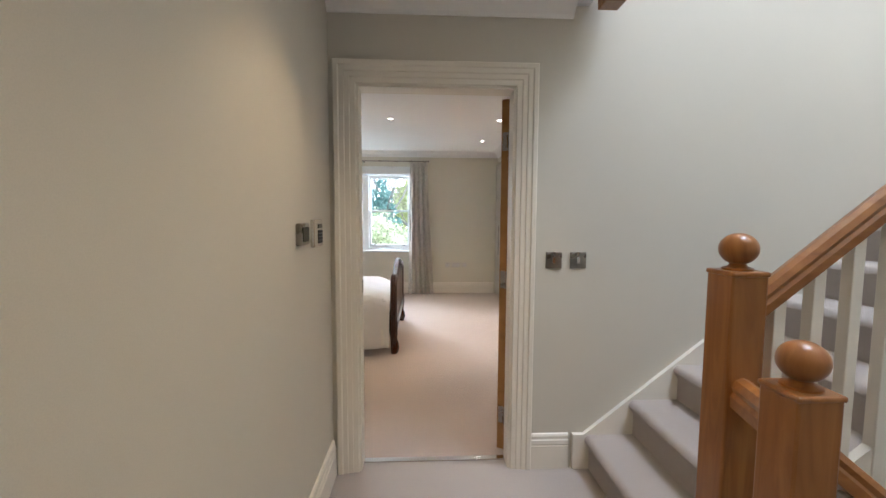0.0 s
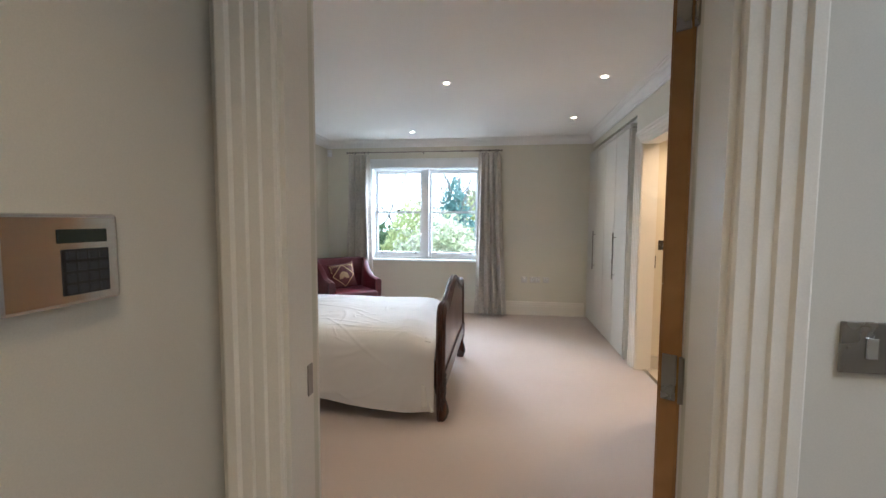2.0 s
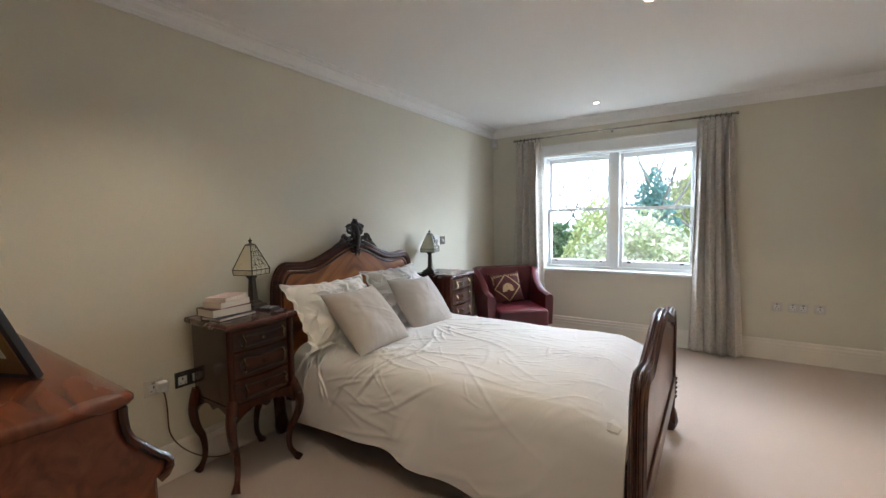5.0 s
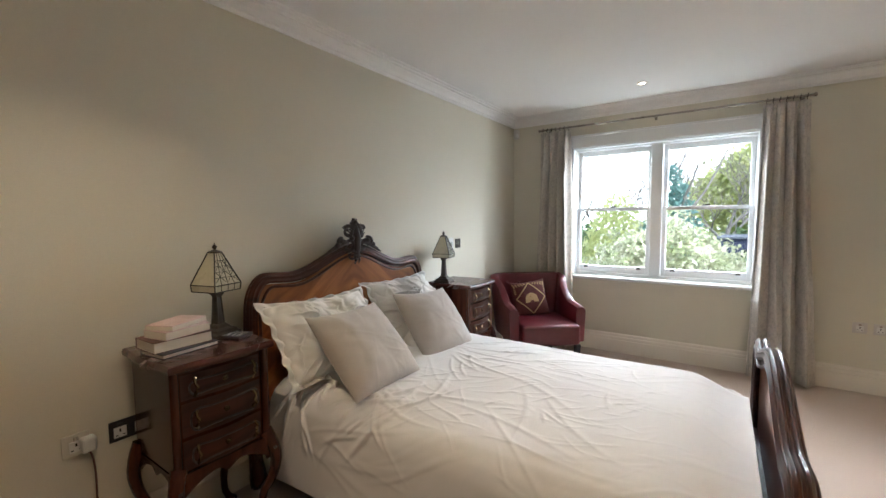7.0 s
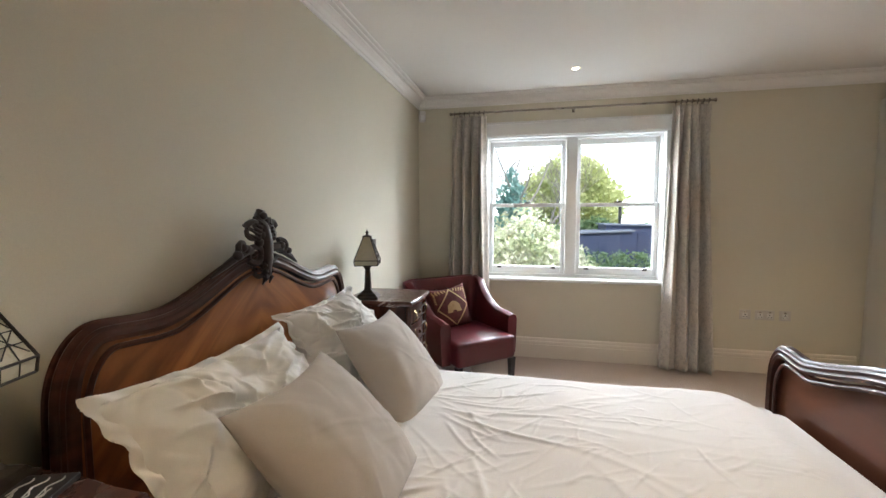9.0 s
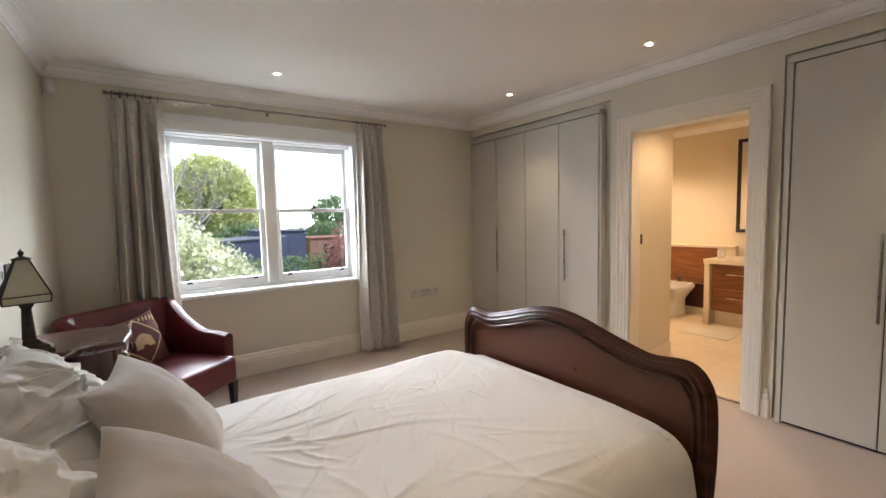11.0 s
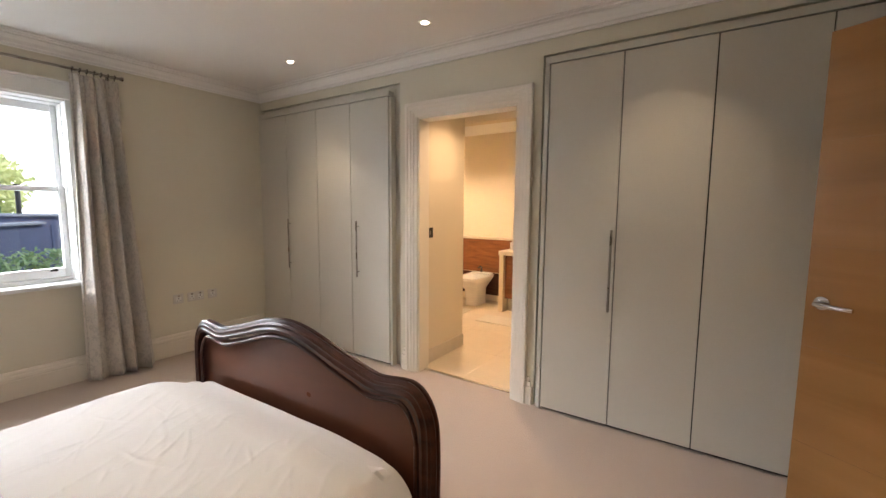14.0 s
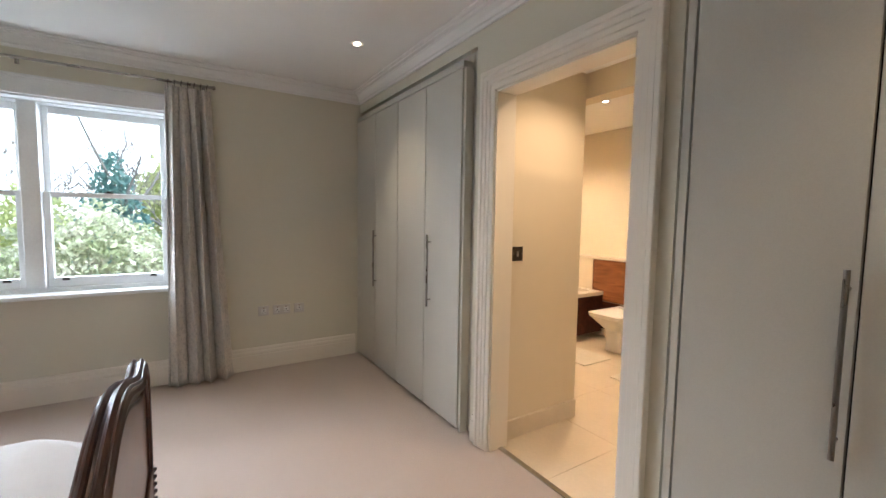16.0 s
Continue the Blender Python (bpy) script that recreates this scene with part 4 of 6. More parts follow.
# ---- pillows and cushions ----
def pillow_mesh(w, h, thick, seed, crumple, flange=0.0):
    """A filled case: two puffed faces with soft creases that meet in a seam, or in a loose flange."""
    r = random.Random(seed)
    n = 170 if flange else 90
    g = np.linspace(-1, 1, n + 1)
    A, C = np.meshgrid(g, g, indexing='ij')
    core = 0.90 if flange else 1.0
    a, c = np.clip(np.abs(A) / core, 0, 1), np.clip(np.abs(C) / core, 0, 1)
    body = np.maximum(0, 1 - a ** 2.4) ** 0.55 * np.maximum(0, 1 - c ** 2.4) ** 0.55
    PX = A * w / 2 * (1 - 0.085 * (1 - C * C) * np.abs(A) ** 3)
    PY = C * h / 2 * (1 - 0.085 * (1 - A * A) * np.abs(C) ** 3)
    layers = []
    slow = np.array([[fbm(x * 2.2 + seed, y * 2.2, seed, 2) for y in g] for x in g])
    for sgn in (1, -1):
        rows = []
        for k in range(int(14 + 3000 * crumple)):
            ang = r.uniform(0, math.pi)
            px, py = r.uniform(-0.5, 0.5) * w, r.uniform(-0.5, 0.5) * h
            if r.random() < 0.5:          # drawn in from the seam
                ang = math.atan2(py, px) + r.gauss(0, 0.3)
            if k % 3 == 0:                # deep soft dents between the sharper creases
                rows.append((px, py, ang, r.uniform(0.14, 0.34), r.uniform(0.016, 0.030), crumple * r.uniform(-0.42, 0.30)))
            else:
                rows.append((px, py, ang, r.uniform(0.07, 0.26), r.uniform(0.006, 0.012), crumple * r.uniform(-0.20, 0.42)))
        H = crease_field(PX, PY, rows) * (0.25 + body)
        Z = sgn * (thick / 2 * body * (1 + (0.03 + 1.5 * crumple) * slow) + H * np.minimum(1, body * 3 + 0.1) + 0.0015)
        Z = Z + 0.4 * crumple * slow + flange * np.sin((A * 19 + seed) + 3 * C) * np.sin(C * 17 + A * 2) * (np.maximum(np.abs(A), np.abs(C)) > 0.9) * 0.8
        layers.append(np.stack([PX, PY - 0.02 * h * (1 - A * A), Z], axis=-1))
    b = bmesh.new()
    for L in layers:
        vs = [[b.verts.new(L[i, j]) for j in range(n + 1)] for i in range(n + 1)]
        for i in range(n):
            for j in range(n):
                b.faces.new((vs[i][j], vs[i + 1][j], vs[i + 1][j + 1], vs[i][j + 1]))
    bmesh.ops.remove_doubles(b, verts=[v for v in b.verts if v.is_boundary], dist=0.0045)
    return b


def lean(x, y, z, back, twist, roll=0.0):
    """Pose of a cushion whose face looks towards the foot of the bed: back is how far it lies back from upright, twist turns it about z."""
    return pose(x, y, z, 0, 0, twist) @ pose(0, 0, 0, 0, -back, 0) @ pose(0, 0, 0, 90, 0, 90) @ pose(0, 0, 0, 0, 0, roll)


def pillow(name, m, w, h, thick, seed, crumple, material, label, category, flange=0.0, group=""):
    ob = tagged(link(name, pillow_mesh(w, h, thick, seed, crumple, flange), material, smooth=True), label, category, group)
    ob.matrix_world = m
    return ob


pillow("pillow", lean(-2.205, 3.015, 0.800, 37, 3, -2), 0.72, 0.47, 0.21, 3.3, 0.042, 'pillow_cotton', "crumpled white cotton pillow propped against the headboard", "pillow", 0.016, "bed pillows")
pillow("pillow", lean(-2.265, 3.740, 0.805, 34, 1, 0), 0.68, 0.47, 0.21, 8.1, 0.042, 'pillow_cotton', "crumpled white cotton pillow with ruffled edge", "pillow", 0.016, "bed pillows")
pillow("pillow", lean(-2.17, 3.13, 0.665, 70, 4, 0), 0.62, 0.42, 0.12, 5.7, 0.02, 'pillow_cotton', "flat white cotton pillow under the cushions", "pillow", 0.012, "bed pillows")
pillow("pillow", lean(-2.18, 3.76, 0.665, 70, -4, 0), 0.60, 0.42, 0.12, 9.7, 0.02, 'pillow_cotton', "flat white cotton pillow under the cushions", "pillow", 0.012, "bed pillows")
pillow("cushion", lean(-1.925, 2.985, 0.775, 45, 2, -1), 0.46, 0.46, 0.20, 12.4, 0.007, 'cushion', "square taupe linen cushion leaning on the pillows", "cushion", 0, "taupe cushions")
pillow("cushion", lean(-1.985, 3.645, 0.752, 40, -5, -3), 0.46, 0.46, 0.19, 15.9, 0.006, 'cushion', "square taupe linen cushion with a piped seam", "cushion", 0, "taupe cushions")


# ---- bedside cabinets ----
NS_H = 0.873


def cabriole(b, x, y, sx, sy, top):
    path, rad = [], []
    for i in range(15):
        u = i / 14
        z = top * (1 - u)
        bow = 0.030 * math.sin(math.pi * min(u / 0.55, 1)) - 0.018 * math.sin(math.pi * max(0, (u - 0.5) / 0.5)) + 0.022 * max(0, (u - 0.88) / 0.12)
        path.append((x + sx * bow, y + sy * bow, z))
        rad.append(0.031 - 0.016 * min(u / 0.75, 1) + (0.010 if u > 0.93 else 0))
    tube(b, path, rad, 10)


def bedside(y, label):
    t = thing("bedside_cabinet", pose(-2.315, y, 0), label, "bedside table", "bedside cabinets")
    hx, hy = 0.185, 0.185
    # top with serpentine edge
    n = 64
    outline = []
    for i in range(n):
        a = i / n * math.tau
        c, s = math.cos(a), math.sin(a)
        r = 1 / max(abs(c), abs(s))
        wob = 1 + 0.035 * math.cos(4 * a) * 1.0
        outline.append((c * r * (hx + 0.035) * wob, s * r * (hy + 0.030) * wob))
    b = bmesh.new()
    rings_mesh(b, [[(p[0] * k, p[1] * k, z) for p in outline] for k, z in ((0.94, NS_H - 0.034), (0.99, NS_H - 0.028), (1.0, NS_H - 0.016), (0.985, NS_H - 0.004), (0.96, NS_H))])
    part("top", b, 'marble_top', t, "dark red marble top with white veins")
    part("body", boxes((-hx, hx - 0.012, -hy, hy, 0.43, NS_H - 0.034), bevel=0.006), 'mahogany', t)
    for sgn in (-1, 1):
        b = bmesh.new()
        tube(b, [(hx - 0.008, sgn * (hy - 0.008), 0.40), (hx - 0.008, sgn * (hy - 0.008), NS_H - 0.034)], 0.017, 10)
        part("corner_post", b, 'mahogany', t, smooth=True)
    for z0, z1 in ((0.722, 0.820), (0.580, 0.710), (0.452, 0.567)):
        b = bmesh.new()

        def front(u, v, z0=z0, z1=z1):
            yy = -hy + 0.03 + (2 * hy - 0.06) * u
            return (hx - 0.010 + 0.016 * math.cos((u - 0.5) * math.pi) ** 2, yy, z0 + (z1 - z0) * v)
        grid_mesh(b, front, 16, 3)
        d = part("drawer", b, 'mahogany_y', t, smooth=True)
        b = bmesh.new()
        zm, hh = (z0 + z1) / 2, (z1 - z0) / 2
        loop = []
        for i in range(49):
            a = i / 48 * math.tau
            c, s = math.cos(a), math.sin(a)
            ry = (hy - 0.052) * (abs(c) ** 0.45) * (1 if c > 0 else -1)
            rz = (hh - 0.018) * (abs(s) ** 0.45) * (1 if s > 0 else -1) * (1 - 0.22 * math.cos(a * 2) ** 2)
            loop.append((hx + 0.010 + 0.008 * math.cos(ry * 8), ry, zm + rz))
        tube(b, loop, 0.0036, 6)
        part("moulding", b, 'carved', d, "applied scroll moulding", True)
        for sy in (-1, 1):
            b = bmesh.new()
            yc = sy * 0.112
            tube(b, [(hx + 0.010, yc, zm - 0.034), (hx + 0.026, yc + sy * 0.006, zm - 0.018), (hx + 0.030, yc - sy * 0.003, zm), (hx + 0.026, yc + sy * 0.006, zm + 0.018), (hx + 0.010, yc, zm + 0.034)],
                 [0.008, 0.005, 0.006, 0.005, 0.008], 8)
            part("drawer_pull", b, 'brass', d, "aged brass scroll pull", True)
        b = bmesh.new()
        for sy in (-0.012, 0.012):
            lathe(b, [(0.0, 0), (0.010, 0.002), (0.012, 0.008), (0.006, 0.014), (0.0, 0.016)], 10)
        bmesh.ops.rotate(b, verts=b.verts, matrix=Euler((0, radians(90), 0)).to_matrix())
        bmesh.ops.translate(b, verts=b.verts, vec=(hx + 0.008, 0, zm))
        part("escutcheon", b, 'brass', d, "aged brass escutcheon", True)
    for axis in ('front', 'near', 'far'):
        b = bmesh.new()
        m = 24
        rows = []
        for i in range(m + 1):
            u = i / m
            w = -1 + 2 * u
            low = 0.345 + 0.075 * (1 - abs(w) ** 2.5) - 0.028 * math.exp(-(w / 0.14) ** 2)
            if axis == 'front':
                rows.append([(hx - 0.008, w * hy, low), (hx + 0.012, w * hy, low), (hx + 0.012, w * hy, 0.45), (hx - 0.008, w * hy, 0.45)])
            else:
                yy = -hy if axis == 'near' else hy - 0.016
                rows.append([(w * hx, yy, low), (w * hx, yy + 0.016, low), (w * hx, yy + 0.016, 0.445), (w * hx, yy, 0.445)])
        rings_mesh(b, rows)
        part("apron", b, 'mahogany', t, "shaped apron")
    for sx in (-1, 1):
        for sy in (-1, 1):
            b = bmesh.new()
            cabriole(b, sx * (hx - 0.012), sy * (hy - 0.012), 1 if sx > 0 else -0.15, sy, 0.47)
            part("leg", b, 'mahogany', t, smooth=True)
            if sx > 0:
                b = bmesh.new()
                for k in range(3):
                    made = bmesh.ops.create_icosphere(b, subdivisions=1, radius=0.012 - 0.002 * k)
                    bmesh.ops.translate(b, verts=made["verts"], vec=(hx + 0.030 - 0.004 * k, sy * (hy + 0.006), 0.40 - 0.022 * k))
                part("carving", b, 'carved', t, "carved knee ornament", True)
    return t


bedside(2.40, "dark carved mahogany bedside cabinet with cabriole legs and three drawers")
bedside(4.485, "dark carved mahogany bedside cabinet with cabriole legs beside the armchair")


# ---- table lamps ----
def table_lamp(x, y, z, turn, label):
    t = thing("table_lamp", pose(x, y, z, 0, 0, turn), label, "lamp", "bedside lamps")
    b = bmesh.new()
    lathe(b, [(0.094, 0), (0.094, 0.010), (0.080, 0.016), (0.074, 0.026), (0.050, 0.034), (0.040, 0.044), (0.030, 0.050)], sides=4)
    part("base", b, 'bronze', t, "dark bronze stepped square base")
    b = bmesh.new()
    lathe(b, [(0.028, 0.045), (0.026, 0.06), (0.019, 0.12), (0.017, 0.17), (0.022, 0.178), (0.030, 0.188), (0.030, 0.194), (0.018, 0.20), (0.012, 0.24)], sides=4)
    for k in range(4):
        a = pi4 + k * math.pi / 2
        tube(b, [(0.024 * math.cos(a), 0.024 * math.sin(a), 0.05), (0.015 * math.cos(a), 0.015 * math.sin(a), 0.175), (0.030 * math.cos(a), 0.030 * math.sin(a), 0.20)], 0.004, 6)
    part("stem", b, 'bronze', t)
    b = bmesh.new()
    zs = [(0.067, 0.203), (0.070, 0.233), (0.018, 0.376)]
    r2 = math.sqrt(2)
    rings_mesh(b, [[(r * r2 * math.cos(pi4 + i * math.pi / 2), r * r2 * math.sin(pi4 + i * math.pi / 2), zz) for i in range(4)] for r, zz in zs], caps=False)
    shade = part("shade", b, 'shade_glass', t, "cream leaded glass pyramid shade")
    md = shade.modifiers.new("thickness", 'SOLIDIFY')
    md.thickness = 0.003
    b = bmesh.new()

    def on(side, s, zz):
        """Point on a shade face; s from -1 to 1 across it."""
        r = 0.067 + 0.003 * (zz - 0.203) / 0.03 if zz < 0.233 else 0.070 + (0.018 - 0.070) * (zz - 0.233) / 0.143
        r += 0.0015
        q = [(r, s * r), (-s * r, r), (-r, -s * r), (s * r, -r)][side]
        return (q[0], q[1], zz)
    for sd in range(4):
        tube(b, [on(sd, -1, 0.203), on(sd, -1, 0.233), on(sd, -1, 0.376)], 0.0032, 6)
        for zz in (0.203, 0.233, 0.376):
            tube(b, [on(sd, -1, zz), on(sd, 1, zz)], 0.0028, 6)
        if sd % 2 == 0:
            for zz in (0.265, 0.29, 0.315, 0.34):
                tube(b, [on(sd, -1, zz), on(sd, 1, zz)], 0.0013, 5)
            for s in (-0.5, 0.0, 0.5):
                tube(b, [on(sd, s, 0.203), on(sd, s, 0.233), on(sd, s, 0.376)], 0.0013, 5)
            for s, zz in ((-0.5, 0.265), (0.5, 0.265), (-0.5, 0.315), (0.5, 0.315)):
                tube(b, [on(sd, s - 0.4, zz - 0.02), on(sd, s + 0.4, zz + 0.025)], 0.0012, 5)
                tube(b, [on(sd, s + 0.4, zz - 0.02), on(sd, s - 0.4, zz + 0.025)], 0.0012, 5)
    part("leading", b, 'lead', t, "dark lead strips across the glass")
    b = bmesh.new()
    lathe(b, [(0.030, 0.374), (0.030, 0.380), (0.012, 0.386), (0.005, 0.390), (0.010, 0.398), (0.010, 0.404), (0.003, 0.412), (0.0, 0.424)], 14)
    part("finial", b, 'bronze', t, "bronze cap and finial", True)
    return t


table_lamp(-2.405, 2.525, NS_H, 15, "bronze table lamp with cream leaded glass pyramid shade")
table_lamp(-2.415, 4.375, NS_H, 15, "bronze table lamp with cream leaded glass shade beside the headboard")


# ---- black card beside the lamp ----
t = thing("black_card", pose(-2.293, 2.552, NS_H, 0, 0, 20), "black gift box with white scrawl beside the lamp", "box")
part("box_body", boxes((-0.045, 0.045, -0.045, 0.045, 0.0, 0.012), bevel=0.002), 'black', t)
b = bmesh.new()
for k in range(3):
    tube(b, [(-0.028 + 0.026 * k + 0.006 * math.sin(i * 0.9), -0.032 + 0.0064 * i, 0.0122 + 0.0002 * (i % 2)) for i in range(11)], 0.0016, 5)
    tube(b, [(-0.034 + 0.026 * k + 0.0022 * i, -0.016 + 0.02 * math.sin(i + k), 0.0124) for i in range(6)], 0.0013, 5)
part("scrawl", b, 'white_plastic', t, "white brush marks")


# ---- books on the near cabinet ----
def book(x, y, z, w, d, h, turn, cover, label, hard=True):
    t = thing("book", pose(x, y, z, 0, 0, turn), label, "book", "bedside books")
    e = 0.004 if hard else 0.0
    part("page_block", boxes((-w / 2 + 0.004, w / 2 - e, -d / 2 + e, d / 2 - e, 0.003, h - 0.003)), 'paper', t, "cream page block")
    b = boxes((-w / 2, w / 2, -d / 2, d / 2, 0, 0.003), (-w / 2, w / 2, -d / 2, d / 2, h - 0.003, h), (-w / 2, -w / 2 + 0.004, -d / 2, d / 2, 0.003, h - 0.003), bevel=0.0008)
    part("cover", b, cover, t)
    return z + h


z = NS_H
z = book(-2.305, 2.325, z, 0.15, 0.225, 0.018, 8, 'navy_cover', "thin dark hardback at the bottom of the stack")
z = book(-2.33, 2.315, z, 0.155, 0.22, 0.044, 2, 'brown_cover', "brown hardback book lying in the stack")
z = book(-2.325, 2.325, z, 0.13, 0.185, 0.032, 12, 'pink_cover', "pale pink paperback lying in the stack", False)
z = book(-2.33, 2.325, z, 0.12, 0.18, 0.022, 26, 'pink_cover', "pale pink paperback on top of the stack", False)


# ---- armchair ----
chair = thing("armchair", pose(-1.985, 5.375, 0, 0, 0, 42), "oxblood red leather tub armchair with dark tapered legs", "armchair")
# local: faces -y; width along x
b = bmesh.new()
box(b, -0.275, 0.275, -0.36, 0.22, 0.235, 0.425, 0.035, 4)
part("seat", b, 'leather', chair, "padded red leather seat", True)


def chair_shell():
    """The back and both arms in one padded band: tall behind, sweeping down to the arms."""
    b = bmesh.new()
    path = []
    for i in range(41):
        u = -1 + 2 * i / 40
        a = abs(u)
        sg = 1 if u > 0 else -1
        if a < 0.42:
            x, y = 0.27 * u / 0.42, 0.315
        elif a < 0.56:
            k = (a - 0.42) / 0.14
            x, y = sg * (0.27 + 0.05 * math.sin(k * math.pi / 2)), 0.315 - 0.05 * (1 - math.cos(k * math.pi / 2))
        else:
            k = (a - 0.56) / 0.44
            x, y = sg * 0.32, 0.265 - 0.52 * k
        top = 0.82 - 0.235 * smoothstep(0.47, 0.86, a) - 0.02 * smoothstep(0.9, 1, a)
        path.append((x, y, top, a, sg))
    rings = []
    for i, (x, y, top, a, sg) in enumerate(path):
        p, q = path[max(i - 1, 0)], path[min(i + 1, 40)]
        d = Vector((q[0] - p[0], q[1] - p[1], 0)).normalized()
        out = Vector((-d.y, d.x, 0)) * -1
        if out.dot(Vector((x, y - 0.0, 0))) < 0:
            out = -out
        rake = 0.075 * (1 - smoothstep(0.45, 0.7, a))
        th = 0.045
        ring = []
        for o, z in ((-th, 0.24), (-th, 0.42), (-th, top - 0.04), (-th * 0.75, top - 0.012), (0, top), (th * 0.75, top - 0.012), (th, top - 0.04), (th * 0.9, 0.42), (th * 0.7, 0.24)):
            lift = (z - 0.24) / 0.58
            ring.append(Vector((x, y, z)) + out * (o + rake * lift) )
        rings.append(ring)
    rings_mesh(b, rings)
    return b


part("shell", chair_shell(), 'leather', chair, "red leather back sweeping down into the arms", True)
for zz in (0.62, 0.72):
    for k in range(4):
        b = bmesh.new()
        bmesh.ops.create_icosphere(b, subdivisions=2, radius=0.011)
        bmesh.ops.translate(b, verts=b.verts, vec=(-0.21 + 0.12 * k + (0.06 if zz < 0.7 else 0), 0.268 + 0.075 * (zz - 0.24) / 0.58, zz))
        part("button", b, 'leather', chair, "covered tufting button", True)
for sx in (-1, 1):
    for y, tilt in ((-0.33, 0.0), (0.26, 0.05)):
        b = bmesh.new()
        rings_mesh(b, [[(sx * 0.25 + a * r, y + tilt * (1 - z / 0.24) + c * r, z) for a, c in ((-1, -1), (1, -1), (1, 1), (-1, 1))] for r, z in ((0.014, 0.0), (0.024, 0.24))])
        part("leg", b, 'black', chair, "tapered dark wooden leg")

cush = thing("patterned_cushion", chair.matrix_world @ pose(-0.03, 0.165, 0.585, 72, 0, 0) @ pose(0, 0, 0, 0, 0, 6), "maroon woven cushion with gold diamond border and tan motif", "cushion")
part("cover", pillow_mesh(0.37, 0.36, 0.12, 31.0, 0.006), 'weave', cush, smooth=True)


def on_cushion(x, y):
    a, c = x / 0.185, y / 0.18
    body = max(0.0, 1 - abs(a) ** 2.6) ** 0.62 * max(0.0, 1 - abs(c) ** 2.6) ** 0.62
    return Vector((x, y - 0.007, 0.06 * body + 0.0045))


def ribbon(b, p, q, w, n=10):
    p, q = Vector((*p, 0)), Vector((*q, 0))
    d = (q - p).normalized()
    s = Vector((-d.y, d.x, 0)) * w / 2
    grid_mesh(b, lambda u, v: on_cushion(*(p.lerp(q, u) + s * (2 * v - 1)).xy), n, 1)


b = bmesh.new()
dia = [(0, -0.155), (0.15, 0), (0, 0.155), (-0.15, 0)]
for i in range(4):
    ribbon(b, dia[i], dia[(i + 1) % 4], 0.012)
for sx in (-1, 1):
    for k in range(5):
        ribbon(b, (sx * (0.165 - 0.028 * k), 0.155), (sx * (0.150 - 0.028 * k), 0.135 - 0.004 * (4 - k)), 0.010, 3)
        ribbon(b, (sx * 0.16, 0.10 - 0.02 * k + 0.04), (sx * 0.145, 0.09 - 0.02 * k + 0.04), 0.009, 3)
part("border", b, 'gold_thread', cush, "gold woven diamond border")
b = bmesh.new()
# plain rounded tan motif with a notch below
grid_mesh(b, lambda u, v: on_cushion((2 * u - 1) * 0.070 * (1 - 0.15 * v), -0.045 + v * 0.095 * math.cos((2 * u - 1) * 1.1) ** 0.6 + (0.018 if abs(2 * u - 1) < 0.28 else 0) * (1 - v)) + Vector((0, 0, 0.001)), 20, 8)
part("motif", b, 'gold_thread', cush, "plain tan woven motif")

t = thing("white_adapter", pose(-1.97, 5.50, 0, 0, 0, 30), "small white plastic box on the carpet under the armchair", "adapter")
part("case", boxes((-0.035, 0.035, -0.02, 0.02, 0.0, 0.06), bevel=0.006), 'white_plastic', t)


# ---- curtains and rail ----
def curtain(x0, x1, bottom0, bottom1, seed, label):
    t = thing("curtain", pose((x0 + x1) / 2, WY1 - 0.095, 0), label, "curtain", "window curtains")
    cx = (x0 + x1) / 2
    b = bmesh.new()
    folds = 4.3

    def cloth(u, v):
        z = 0.015 + (2.305 - 0.015) * v
        k = 1 - v
        xa, xb = x0 + (bottom0 - x0) * k ** 1.2, x1 + (bottom1 - x1) * k ** 1.2
        ph = u * folds * math.tau + 0.9 * fbm(u * 3 + seed, v * 0.8, seed)
        amp = 0.030 + 0.050 * smoothstep(0.0, 0.25, k)
        if v > 0.955:
            amp *= 0.6
        x = xa + (xb - xa) * u + 0.012 * math.sin(2 * ph) * (0.3 + k) + 0.010 * fbm(u * 4, v * 2.0, seed + 3) * k
        y = amp * math.sin(ph) * (0.8 + 0.35 * fbm(u * 2.1 + 5, v * 0.9, seed)) + 0.008 * math.sin(ph * 2.3 + 1)
        return (x - cx, y - 0.035 * k, z)
    grid_mesh(b, cloth, 150, 44)
    ob = part("cloth", b, 'curtain', t, "pale patterned linen in deep folds", True)
    md = ob.modifiers.new("thickness", 'SOLIDIFY')
    md.thickness = 0.006
    for i in range(7):
        b = bmesh.new()
        x = x0 + (x1 - x0) * (i + 0.5) / 7 - cx
        made = [(x + 0.003 * math.cos(a / 14 * math.tau), 0.0155 * math.sin(a / 14 * math.tau), 2.336 + 0.0165 * math.cos(a / 14 * math.tau)) for a in range(15)]
        tube(b, made, 0.0028, 6)
        tube(b, [(x, 0.004, 2.319), (x, 0.008, 2.295)], 0.002, 5)
        part("curtain_ring", b, 'bronze', t, "small dark curtain ring", True)
    return t


